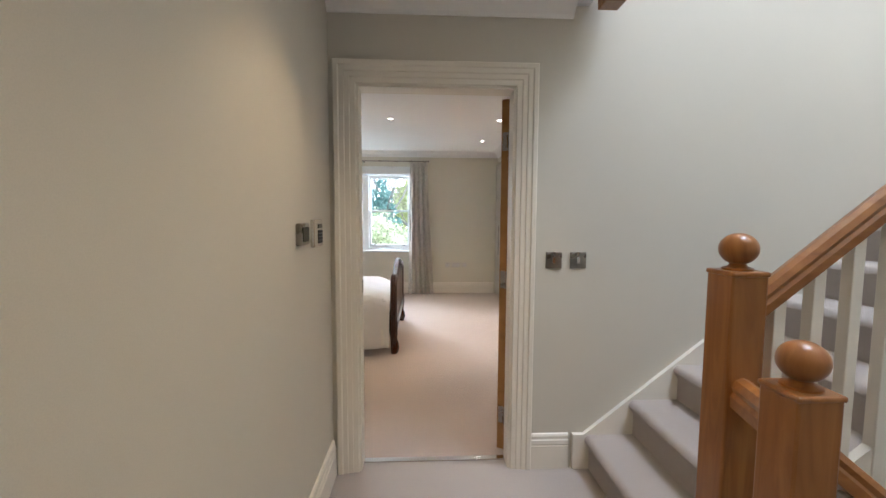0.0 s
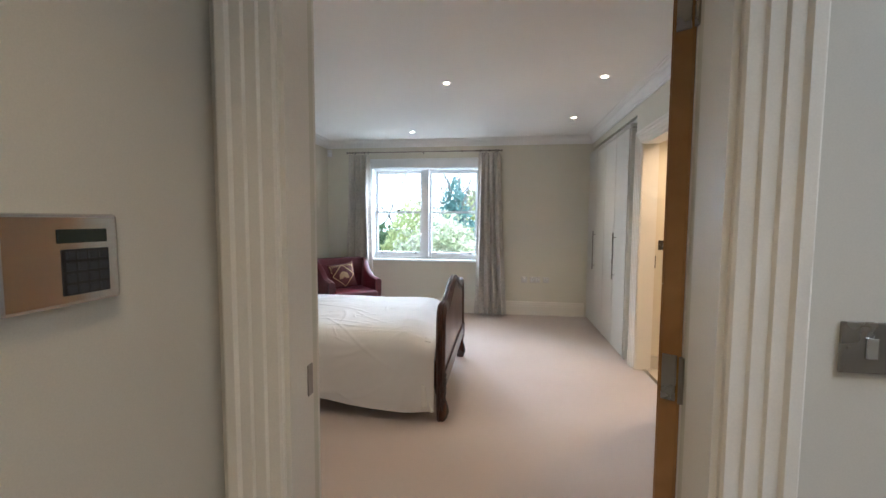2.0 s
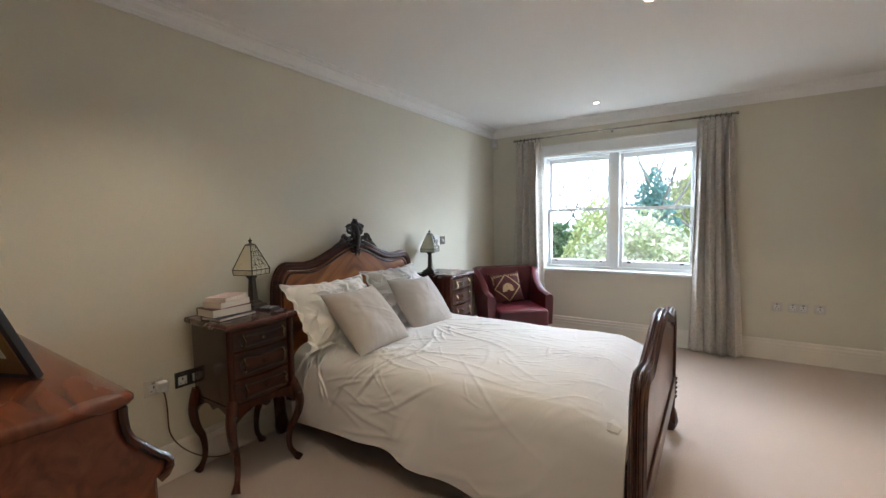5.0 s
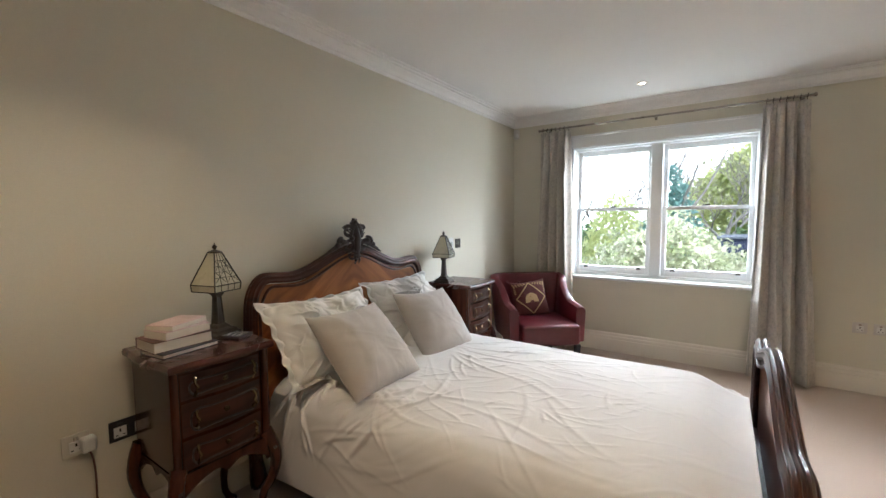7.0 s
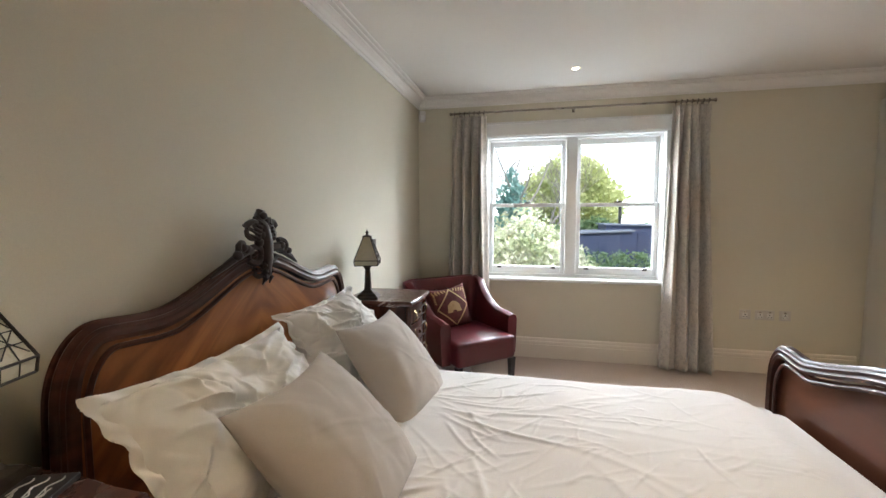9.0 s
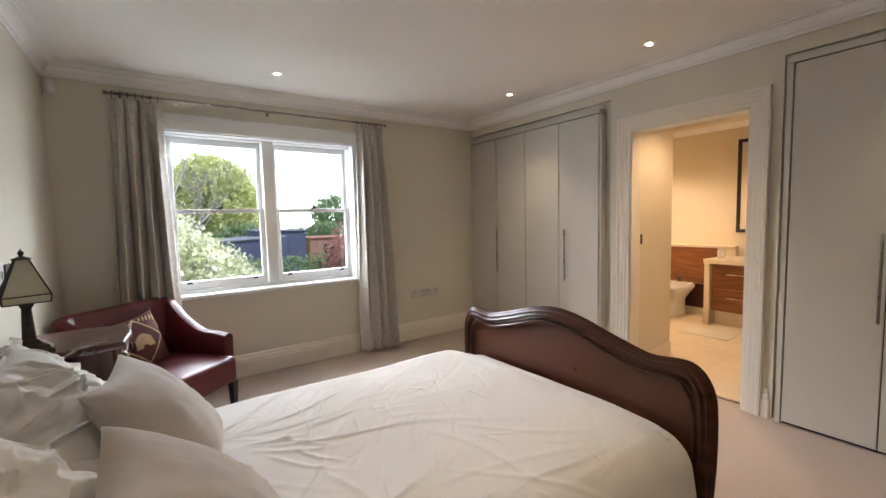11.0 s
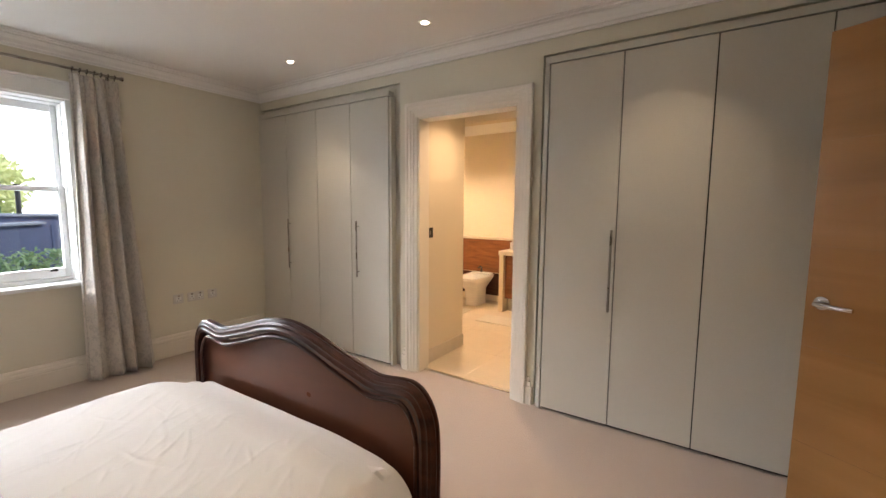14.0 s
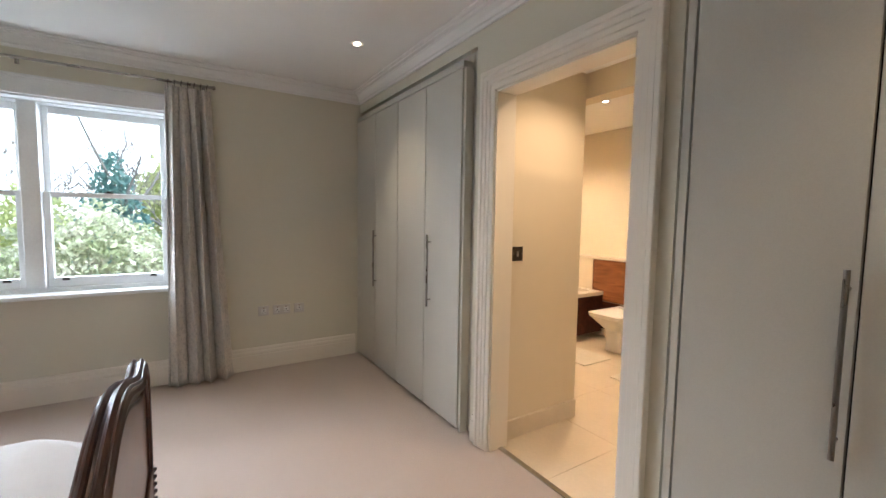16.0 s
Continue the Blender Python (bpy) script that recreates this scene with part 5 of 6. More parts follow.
curtain(-2.19, -1.865, -2.26, -1.80, 2.0, "pale grey patterned linen curtain drawn open behind the armchair")
curtain(-0.275, 0.02, -0.315, 0.140, 6.0, "pale grey patterned linen curtain drawn open at the window")
t = thing("curtain_rail", pose(-1.08, WY1 - 0.095, 2.336), "slim dark metal curtain rail with ball ends above the window", "curtain rail")
b = bmesh.new()
tube(b, [(-1.11, 0, 0), (1.11, 0, 0)], 0.0095, 12)
part("pole", b, 'steel', t, smooth=True)
for s in (-1, 1):
    b = bmesh.new()
    lathe(b, [(0.0, 0), (0.012, 0.002), (0.012, 0.008), (0.016, 0.016), (0.014, 0.026), (0.0, 0.032)], 14)
    bmesh.ops.rotate(b, verts=b.verts, matrix=Euler((0, radians(90 * s), 0)).to_matrix())
    bmesh.ops.translate(b, verts=b.verts, vec=(s * 1.108, 0, 0))
    part("finial", b, 'steel', t, smooth=True)
for x in (-1.04, 0.0, 1.06):
    b = bmesh.new()
    tube(b, [(x, 0.0, 0.0), (x, 0.04, 0.004), (x, 0.094, 0.004)], 0.006, 8)
    box(b, x - 0.012, x + 0.012, 0.090, 0.0945, -0.02, 0.028, 0.002)
    box(b, x - 0.008, x + 0.008, -0.013, 0.012, -0.014, -0.009, 0.001)
    part("bracket", b, 'steel', t)


# ---- chest with picture frames ----
CH = 0.97
chest = thing("chest_of_drawers", pose(-2.53, 0.99, 0), "polished red mahogany chest with bulging ogee top drawer", "chest of drawers")


def chest_ring(k, z, over=0.0):
    """Plan of the chest at one height: k is how far the front stands out, over how far the sides do."""
    xr, yf = 1.225 + over, 0.525 + k
    r, n = 0.03, 8
    pts = [(0.0, 0.0, z), (xr, 0.0, z)]
    for i in range(n + 1):
        a = i / n * math.pi / 2
        pts.append((xr - r + r * math.cos(a), yf - r + r * math.sin(a), z))
    pts.append((0.0, yf, z))
    return pts


b = bmesh.new()
prof = [(0.040, 0.0), (0.040, 0.07), (0.058, 0.075), (0.058, 0.715), (0.074, 0.722), (0.084, 0.738), (0.084, 0.755), (0.074, 0.770), (0.060, 0.780),
        (0.046, 0.797), (0.024, 0.822), (0.004, 0.846), (-0.006, 0.872), (-0.010, 0.905), (-0.010, CH - 0.036)]
rings_mesh(b, [chest_ring(k, z) for k, z in prof])
body = part("body", b, 'red_mahogany', chest, smooth=True)
b = bmesh.new()
tube(b, [(1.222, 0.525 + k, z) for k, z in prof[3:]], 0.011, 8)
part("edge_moulding", b, 'mahogany', chest, "dark moulding down the front corner", True)
b = bmesh.new()
rings_mesh(b, [chest_ring(k, z, k) for k, z in ((-0.004, CH - 0.036), (0.010, CH - 0.032), (0.017, CH - 0.022), (0.017, CH - 0.012), (0.010, CH - 0.003), (0.002, CH))])
part("top", b, 'red_mahogany', chest, "glossy red-brown top with rounded edge", True)
for z0, z1 in ((0.09, 0.285), (0.30, 0.495), (0.51, 0.70)):
    d = part("drawer", boxes((0.03, 1.19, 0.579, 0.590, z0, z1), bevel=0.003), 'red_mahogany', chest)
    for x in (0.3, 0.92):
        b = bmesh.new()
        lathe(b, [(0.0, 0), (0.012, 0.0), (0.010, 0.012), (0.020, 0.022), (0.020, 0.030), (0.0, 0.036)], 14)
        bmesh.ops.rotate(b, verts=b.verts, matrix=Euler((radians(-90), 0, 0)).to_matrix())
        bmesh.ops.translate(b, verts=b.verts, vec=(x, 0.589, (z0 + z1) / 2))
        part("knob", b, 'mahogany', d, "turned wooden knob", True)


def photo_frame(x, y, turn, w, h, label):
    t = thing("photo_frame", pose(x, y, CH, 0, 0, turn) @ pose(0, 0, 0.004, 22, 0, 0), label, "picture frame", "photo frames")
    b = boxes((-w / 2, -w / 2 + 0.022, -0.008, 0.010, 0, h), (w / 2 - 0.022, w / 2, -0.008, 0.010, 0, h),
              (-w / 2 + 0.022, w / 2 - 0.022, -0.008, 0.010, 0, 0.022), (-w / 2 + 0.022, w / 2 - 0.022, -0.008, 0.010, h - 0.022, h), bevel=0.002)
    part("moulding", b, 'navy_cover', t, "dark frame edge")
    part("backing", boxes((-w / 2 + 0.018, w / 2 - 0.018, -0.010, -0.002, 0.018, h - 0.018)), 'card', t, "tan card back")
    lab = part("label_sheet", boxes((-w * 0.10, w * 0.32, -0.012, -0.0102, h * 0.33, h * 0.62)), 'white_plastic', t, "white printed label")
    for k in range(4):
        part("print_line", boxes((w * 0.0, w * (0.18 + 0.02 * k), -0.0128, -0.0121, h * (0.37 + 0.05 * k), h * (0.385 + 0.05 * k))), 'black', lab)
    b = bmesh.new()
    rings_mesh(b, [[(-0.03, -0.012, h * 0.66), (0.03, -0.012, h * 0.66), (0.03, -0.014, h * 0.66), (-0.03, -0.014, h * 0.66)],
                   [(-0.045, -0.066, 0.03), (0.045, -0.066, 0.03), (0.045, -0.069, 0.03), (-0.045, -0.069, 0.03)]])
    part("strut", b, 'card', t)
    return t


photo_frame(-1.745, 1.37, 23, 0.30, 0.215, "photo frame seen from its tan card back")
photo_frame(-1.56, 1.17, 40, 0.14, 0.17, "small dark photo frame standing on the chest")


# ---- sockets, switches, sensor ----
def wall_plate(m, w, h, plate, label, kind):
    """A plate that lies in the local xz plane and looks along -y."""
    t = thing("socket" if kind != 'switch' else "light_switch", m, label, "socket" if kind != 'switch' else "switch")
    part("plate", boxes((-w / 2, w / 2, -0.007, 0.0, -h / 2, h / 2), bevel=0.002), plate, t)
    if kind == 'switch':
        part("rocker", boxes((-0.009, 0.009, -0.012, -0.006, -0.018, 0.018), bevel=0.002), 'chrome', t)
        for c in (-w / 2 + 0.0105, w / 2 - 0.0105):
            part("screw", boxes((c - 0.0025, c + 0.0025, -0.009, -0.006, -0.0025, 0.0025)), 'steel', t)
    else:
        for c in ((-w / 4, w / 4) if w > 0.12 else (0,)):
            part("insert", boxes((c - 0.022, c + 0.022, -0.009, -0.006, -0.028, 0.016), bevel=0.001), 'white_plastic' if plate != 'black' else 'white_plastic', t)
            part("pin_hole", boxes((c - 0.003, c + 0.003, -0.0102, -0.0085, -0.004, 0.008)), 'black', t)
            for s in (-1, 1):
                part("pin_hole", boxes((c + s * 0.012 - 0.004, c + s * 0.012 + 0.004, -0.0102, -0.0085, -0.020, -0.016)), 'black', t)
            part("rocker", boxes((c - 0.008, c + 0.008, -0.012, -0.006, 0.018, 0.032), bevel=0.001), 'chrome' if plate != 'black' else 'black', t)
    return t


wall_plate(pose(0.394, WY1, 0.512), 0.086, 0.086, 'satin_steel', "satin steel aerial socket on the window wall", 'socket')
wall_plate(pose(0.545, WY1, 0.512), 0.147, 0.086, 'satin_steel', "satin steel double socket on the window wall", 'socket')
wall_plate(pose(0.697, WY1, 0.512), 0.086, 0.086, 'satin_steel', "satin steel single socket on the window wall", 'socket')
wall_plate(pose(WX0, 4.80, 1.165, 0, 0, 90), 0.086, 0.086, 'bronze', "dark bronze light switch beside the bed", 'switch')
wall_plate(pose(WX0, 4.685, 1.165, 0, 0, 90), 0.075, 0.11, 'white_plastic', "small pale wall control beside the bed", 'switch')
wall_plate(pose(WX0, 2.212, 0.527, 0, 0, 90), 0.147, 0.086, 'black', "black double socket behind the bedside cabinet", 'socket')
wall_plate(pose(WX0, 2.035, 0.53, 0, 0, 90), 0.086, 0.086, 'wardrobe', "pale single socket low on the wall", 'socket')
t = thing("plug", pose(WX0 + 0.009, 2.055, 0.53, 0, 0, 90), "white plug with thin brown flex trailing to the floor", "plug")
part("plug_body", boxes((-0.012, 0.034, -0.045, 0.0, -0.028, 0.028), bevel=0.008), 'white_plastic', t)
b = bmesh.new()
path = []
for i in range(34):
    u = i / 33
    path.append((0.005 + 0.02 * math.sin(u * 6) + 0.42 * smoothstep(0.35, 1.0, u), -0.04 + 0.012 * math.sin(u * 8), -0.025 - 0.497 * smoothstep(0.0, 0.85, u)))
tube(b, path, 0.0035, 6)
part("flex", b, 'brown_cover', t, "thin brown trailing flex", True)

t = thing("motion_sensor", pose(WX0 + 0.045, WY1 - 0.032, 2.345, 0, 0, 40), "small white alarm sensor high in the corner", "alarm sensor")
b = boxes((-0.032, 0.032, -0.026, 0.022, -0.052, 0.052), bevel=0.01)
part("case", b, 'white_plastic', t, smooth=True)
b = bmesh.new()
grid_mesh(b, lambda u, v: (-0.022 + 0.044 * u, -0.026 - 0.010 * math.sin(u * math.pi), -0.04 + 0.045 * v), 8, 4)
part("lens", b, 'window_white', t, smooth=True)


def downlight(x, y, z):
    t = thing("downlight", pose(x, y, z), "round white recessed ceiling downlight, lit", "ceiling light", "downlights")
    b = bmesh.new()
    lathe(b, [(0.021, -0.0005), (0.026, -0.002), (0.033, -0.005), (0.041, -0.005), (0.043, -0.003), (0.043, 0.0), (0.021, 0.0)], 24)
    part("trim_ring", b, 'white', t, smooth=True)
    b = bmesh.new()
    lathe(b, [(0.0, -0.0035), (0.020, -0.0035), (0.020, -0.0005), (0.0, -0.0005)], 20)
    part("bulb", b, 'bulb', t, "glowing halogen bulb")
    return t


for lx, ly, lz, watts, cone in DOWNLIGHTS:
    downlight(lx, ly, lz)

# ---- bathroom beyond the doorway ----
BX1 = 4.05
setting("wall_bathroom", boxes((1.42, 2.07, BATH_Y1 + 0.045, BATH_Y1 + 0.19, 0, 2.4), (1.42, 2.20, BATH_Y0 - 0.19, BATH_Y0 - 0.045, 0, 2.4), (BX1, BX1 + 0.15, 2.4, 6.2, 0, 2.4),
                               (2.0, BX1, 6.035, 6.2, 0, 2.4), (2.2, BX1, 2.25, 2.4, 0, 2.4), (2.0, 2.07, BATH_Y1 + 0.19, 6.035, 0, 2.4), (2.15, 2.2, 2.4, BATH_Y0 - 0.19, 0, 2.4),
                               (2.07, 2.20, BATH_Y0 - 0.045, 4.35, 2.14, 2.4)), 'bath_wall', "warm cream painted bathroom walls")
setting("ceiling_bathroom", boxes((1.42, 2.07, BATH_Y0 - 0.045, BATH_Y1 + 0.045, 2.30, 2.4), (1.42, BX1 + 0.1, 2.25, 6.2, 2.4, 2.5)), 'ceiling', "white bathroom ceiling")
for xs, ys, xe, ye, ox, oy in ((1.42, BATH_Y1 + 0.045, 2.07, BATH_Y1 + 0.045, 0, -1), (2.2, BATH_Y0 - 0.045, 1.42, BATH_Y0 - 0.045, 0, 1)):
    b = bmesh.new()
    sweep(b, [(xs, ys, 0.002), (xe, ye, 0.002)], [(0, 0), (0.014, 0), (0.014, 0.115), (0.011, 0.12), (0, 0.12)], lambda i, ox=ox, oy=oy: (Vector((ox, oy, 0)), Vector((0, 0, 1))))
    tagged(link("baseboard", b, 'stone_top'), "cream stone skirting in the bathroom passage", kind="structure")
wall_plate(pose(1.505, BATH_Y1 + 0.045, 1.143), 0.086, 0.086, 'bronze', "bronze light switch inside the bathroom doorway", 'switch')
t = thing("flush_pull", pose(1.435, BATH_Y1 + 0.045, 0.99), "dark recessed door pull plate beside the switch", "door pull")
part("plate", boxes((-0.012, 0.012, -0.003, 0.0, -0.055, 0.055), bevel=0.002), 'bronze', t)

t = thing("panelled_boxing", pose(3.94, 4.9, 0), "walnut panelled low bathroom wall with stone ledge", "panel")
part("core", boxes((0.02, 0.108, -0.75, 1.1, 0, 0.90)), 'bath_wall', t)
part("ledge", boxes((-0.01, 0.108, -0.75, 1.1, 0.90, 0.93), bevel=0.003), 'stone_top', t, "pale stone ledge")
part("upper_panel", boxes((0.0, 0.02, -0.55, 0.45, 0.42, 0.895), bevel=0.003), 'walnut', t, "walnut veneer panel")
part("lower_panel", boxes((0.004, 0.02, -0.55, 0.45, 0.09, 0.412), bevel=0.003), 'mahogany_y', t, "dark lower panel")
part("side_panel", boxes((0.0, 0.02, 0.455, 1.1, 0.0, 0.895), bevel=0.003), 'bath_wall', t)

bidet = thing("bidet", pose(3.63, 4.765, 0), "white angular ceramic bidet on the bathroom floor", "bidet")
b = bmesh.new()


def rr(hx, hy, z, cx=0.0, r=0.06):
    pts = []
    for qx, qy, a0 in ((1, 1, 0), (-1, 1, 1), (-1, -1, 2), (1, -1, 3)):
        for i in range(5):
            a = (a0 + i / 4) * math.pi / 2
            pts.append((cx + qx * (hx - r) + r * math.cos(a), qy * (hy - r) + r * math.sin(a), z))
    return pts


rings_mesh(b, [rr(0.17, 0.10, 0.0, 0.06), rr(0.165, 0.095, 0.08, 0.06), rr(0.175, 0.10, 0.22, 0.05), rr(0.24, 0.15, 0.31, 0.02), rr(0.285, 0.185, 0.37, 0.0), rr(0.29, 0.188, 0.405, 0.0),
               rr(0.275, 0.172, 0.408, 0.0), rr(0.24, 0.145, 0.39, -0.01), rr(0.17, 0.09, 0.32, -0.02), rr(0.08, 0.06, 0.31, -0.02, 0.04)])
part("bowl", b, 'ceramic', bidet, smooth=True)
part("tap_deck", boxes((0.18, 0.285, -0.15, 0.15, 0.40, 0.425), bevel=0.008), 'ceramic', bidet)
b = bmesh.new()
tube(b, [(0.22, 0, 0.42), (0.22, 0, 0.50), (0.17, 0, 0.515), (0.13, 0, 0.50)], 0.013, 10)
part("tap", b, 'bronze', bidet, "dark metal mixer tap", True)

t = thing("vanity_unit", pose(3.70, 3.86, 0), "walnut vanity unit with stone top and two drawers", "vanity unit")
part("carcass", boxes((-0.20, 0.345, -0.42, 0.37, 0.18, 0.745)), 'walnut', t)
part("side_slab", boxes((-0.26, 0.345, 0.372, 0.432, 0.0, 0.748), bevel=0.003), 'stone_top', t, "pale stone side slab")
part("top", boxes((-0.27, 0.345, -0.42, 0.440, 0.75, 0.80), bevel=0.004), 'stone_top', t, "pale stone worktop")
part("plinth", boxes((-0.12, 0.345, -0.42, 0.368, 0.0, 0.178)), 'stone_top', t)
for z0, z1 in ((0.19, 0.45), (0.462, 0.735)):
    d = part("drawer", boxes((-0.222, -0.201, -0.41, 0.362, z0, z1), bevel=0.003), 'walnut', t)
    b = bmesh.new()
    tube(b, [(-0.25, -0.02, (z0 + z1) / 2 + 0.03), (-0.25, 0.20, (z0 + z1) / 2 + 0.03)], 0.006, 8)
    for y in (0.0, 0.18):
        tube(b, [(-0.25, y, (z0 + z1) / 2 + 0.03), (-0.221, y, (z0 + z1) / 2 + 0.03)], 0.004, 6)
    part("handle", b, 'steel', d, "steel bar handle", True)
t = thing("wall_mirror", pose(BX1 - 0.012, 3.72, 1.65), "dark-framed bathroom mirror on the cream wall", "mirror")
part("frame", boxes((-0.02, 0.012, -0.46, -0.42, -0.55, 0.60), (-0.02, 0.012, 0.42, 0.46, -0.55, 0.60), (-0.02, 0.012, -0.42, 0.42, -0.55, -0.51), (-0.02, 0.012, -0.42, 0.42, 0.56, 0.60), bevel=0.002), 'black', t)
part("glass", boxes((-0.010, -0.004, -0.418, 0.418, -0.508, 0.558)), 'mirror', t)
t = thing("tumbler", pose(3.66, 4.20, 0.80), "white ceramic tumbler on the vanity top", "tumbler")
b = bmesh.new()
lathe(b, [(0.034, 0), (0.038, 0.01), (0.040, 0.10), (0.036, 0.10), (0.033, 0.012), (0.0, 0.012)], 20)
part("cup", b, 'ceramic', t, smooth=True)
t = thing("bath", pose(3.62, 5.62, 0), "built-in bath with pale deck and dark side panel", "bath")
part("side_panel", boxes((-0.32, -0.30, -0.40, 0.40, 0.06, 0.49)), 'mahogany_y', t, "dark walnut side panel")
part("end_panel", boxes((-0.30, 0.318, -0.42, -0.40, 0.06, 0.49)), 'mahogany_y', t)
b = bmesh.new()
rings_mesh(b, [rr(0.33, 0.425, 0.49, 0.0, 0.01), rr(0.33, 0.425, 0.53, 0.0, 0.01), rr(0.26, 0.33, 0.53, 0.0, 0.1), rr(0.22, 0.29, 0.16, 0.0, 0.1)])
part("deck", b, 'stone_top', t, "pale bath deck")
for x, y, w, d in ((3.05, 4.08, 0.32, 0.50), (3.12, 4.86, 0.40, 0.50)):
    t = thing("bath_mat", pose(x, y, 0.003), "cream cotton mat on the bathroom floor", "mat", "bath mats")
    part("pile", boxes((-w / 2, w / 2, -d / 2, d / 2, 0, 0.012), bevel=0.005), 'towel', t)

# ---- landing ----
setting("floor_landing", boxes((LX - 0.2, 0.865, -2.8, 0.927, -0.12, -0.001), (0.865, 3.75, -0.10, 0.83, -0.12, -0.004)), 'stair_carpet', "beige-grey carpet on the landing")
setting("wall_landing_west", boxes((LX - 0.15, LX, -2.8, DY, 0, 2.6)), 'landing_wall', "cream painted landing wall with control panels")
setting("wall_landing", boxes((LX, DOOR_X0 - 0.001, DY - 0.004, DY - 0.0002, 0, 2.6), (DOOR_X1 + 0.001, 3.9, DY - 0.004, DY - 0.0002, 0, 5.6), (DOOR_X0 - 0.001, DOOR_X1 + 0.001, DY - 0.004, DY - 0.0002, DOOR_H + 0.02, 2.6)),
        'landing_wall', "pale painted stairwell wall")
setting("wall_stairwell", boxes((3.9, 4.05, -1.75, 0.985, -2.7, 5.6), (0.72, 4.05, -1.9, -1.75, -2.7, 5.6), (LX - 0.15, 0.72, -2.95, -2.8, 0, 2.6), (0.60, 0.72, -2.8, -1.75, 0, 2.6), (2.0, 4.05, 0.836, 0.985, -2.7, 5.6),
                                (0.72, 2.0, 0.836, 0.985, 2.666, 5.6), (0.715, 0.80, -1.75, DY - 0.005, 2.75, 5.6)), 'landing_wall', "pale painted stairwell walls")
setting("ceiling_landing", boxes((LX - 0.15, 0.80, -2.95, DY - 0.005, 2.45, 2.75)), 'ceiling', "white landing ceiling with stair opening")
setting("ceiling_stairwell", boxes((0.72, 1.25, -1.9, 0.985, 5.6, 5.7), (2.95, 4.05, -1.9, 0.985, 5.6, 5.7), (1.25, 2.95, -1.9, -1.05, 5.6, 5.7), (1.25, 2.95, 0.35, 0.985, 5.6, 5.7)), 'ceiling', "white stairwell ceiling with rooflight opening")
b = bmesh.new()
sweep(b, [(LX, DY - 0.004, 2.385), (0.72, DY - 0.004, 2.385)], [(0, 0), (0.01, 0), (0.018, 0.016), (0.05, 0.045), (0.065, 0.06), (0.065, 0.065), (0, 0.065)], lambda i: (Vector((0, -1, 0)), Vector((0, 0, 1))))
tagged(link("trim", b, 'ceiling'), "white plaster cornice above the doorway", kind="structure")
skirting(LX, -2.8, LX, DY - 0.03, 1, 0)
skirting(DOOR_X1 + 0.112, DY - 0.004, 0.755, DY - 0.004, 0, -1)

# stairs
RISE, GO, SX0, SY0, SY1 = 0.193, 0.241, 0.867, -0.09, DY - 0.03
stair = tagged(new("staircase"), "carpeted staircase climbing beside the landing wall", kind="structure")
stair.location = (SX0, 0, 0)
for i in range(12):
    b = bmesh.new()
    z = RISE * (i + 1)
    x = GO * i
    prof = [(x, z - RISE - (0.0 if i == 0 else 0.02)), (x, z - 0.075)]
    for k in range(7):
        a = math.pi * (1.0 - k / 6 * 0.5)
        prof.append((x + 0.006 + 0.034 * math.cos(a) - 0.0, z - 0.034 + 0.034 * math.sin(a)))
    prof = [(px - 0.0, pz) for px, pz in prof] + [(x + GO + 0.03, z), (x + GO + 0.03, z - RISE - 0.02)]
    rings_mesh(b, [[(px, y, pz) for px, pz in prof] for y in (SY0, SY1)])
    part("step", b, 'stair_carpet', stair, smooth=True)
b = bmesh.new()
poly = [(-0.09, 0.0), (-0.09, 0.196), (-0.03, 0.196), (12 * GO, 12 * RISE + 0.185), (12 * GO, 12 * RISE - 0.2), (0.26, 0.0)]
extrude_poly(b, [(x, DY - 0.030, z) for x, z in poly], (0, 0.0255, 0))
part("wall_string", b, 'white', stair, "white painted wall string")
b = bmesh.new()
poly = [(-0.02, 0.0), (-0.02, 0.22), (12 * GO, 12 * RISE + 0.20), (12 * GO, 12 * RISE - 0.2), (0.26, 0.0)]
extrude_poly(b, [(x, SY0 - 0.032, z) for x, z in poly], (0, 0.0315, 0))
part("outer_string", b, 'white', stair, "white painted outer string")
stair2 = tagged(new("staircase"), "carpeted staircase going down from the landing", kind="structure")
stair2.location = (0.865, 0, 0)
for i in range(9):
    part("step", boxes((GO * i, GO * (i + 1) + 0.02, -1.74, -0.21, -RISE * (i + 1) - 0.25, -RISE * (i + 1)), bevel=0.012), 'stair_carpet', stair2)


def newel(x, y, z0, top, label, size=0.0555):
    t = thing("newel_post", pose(x, y, z0), label, "newel post", "oak newel posts")
    h = top - z0
    part("post", boxes((-size, size, -size, size, 0, h - 0.012), bevel=0.006), 'oak', t)
    part("cap", boxes((-size - 0.004, size + 0.004, -size - 0.004, size + 0.004, h - 0.016, h), bevel=0.006), 'oak', t)
    b = bmesh.new()
    prof = [(0.042, h), (0.042, h + 0.006), (0.026, h + 0.012), (0.022, h + 0.018)]
    for k in range(13):
        a = -1.15 + k / 12 * (1.15 + math.pi / 2)
        prof.append((0.053 * math.cos(a), h + 0.064 + 0.049 * math.sin(a)))
    lathe(b, prof, 28)
    part("ball_finial", b, 'oak', t, "turned ball finial", True)
    return t


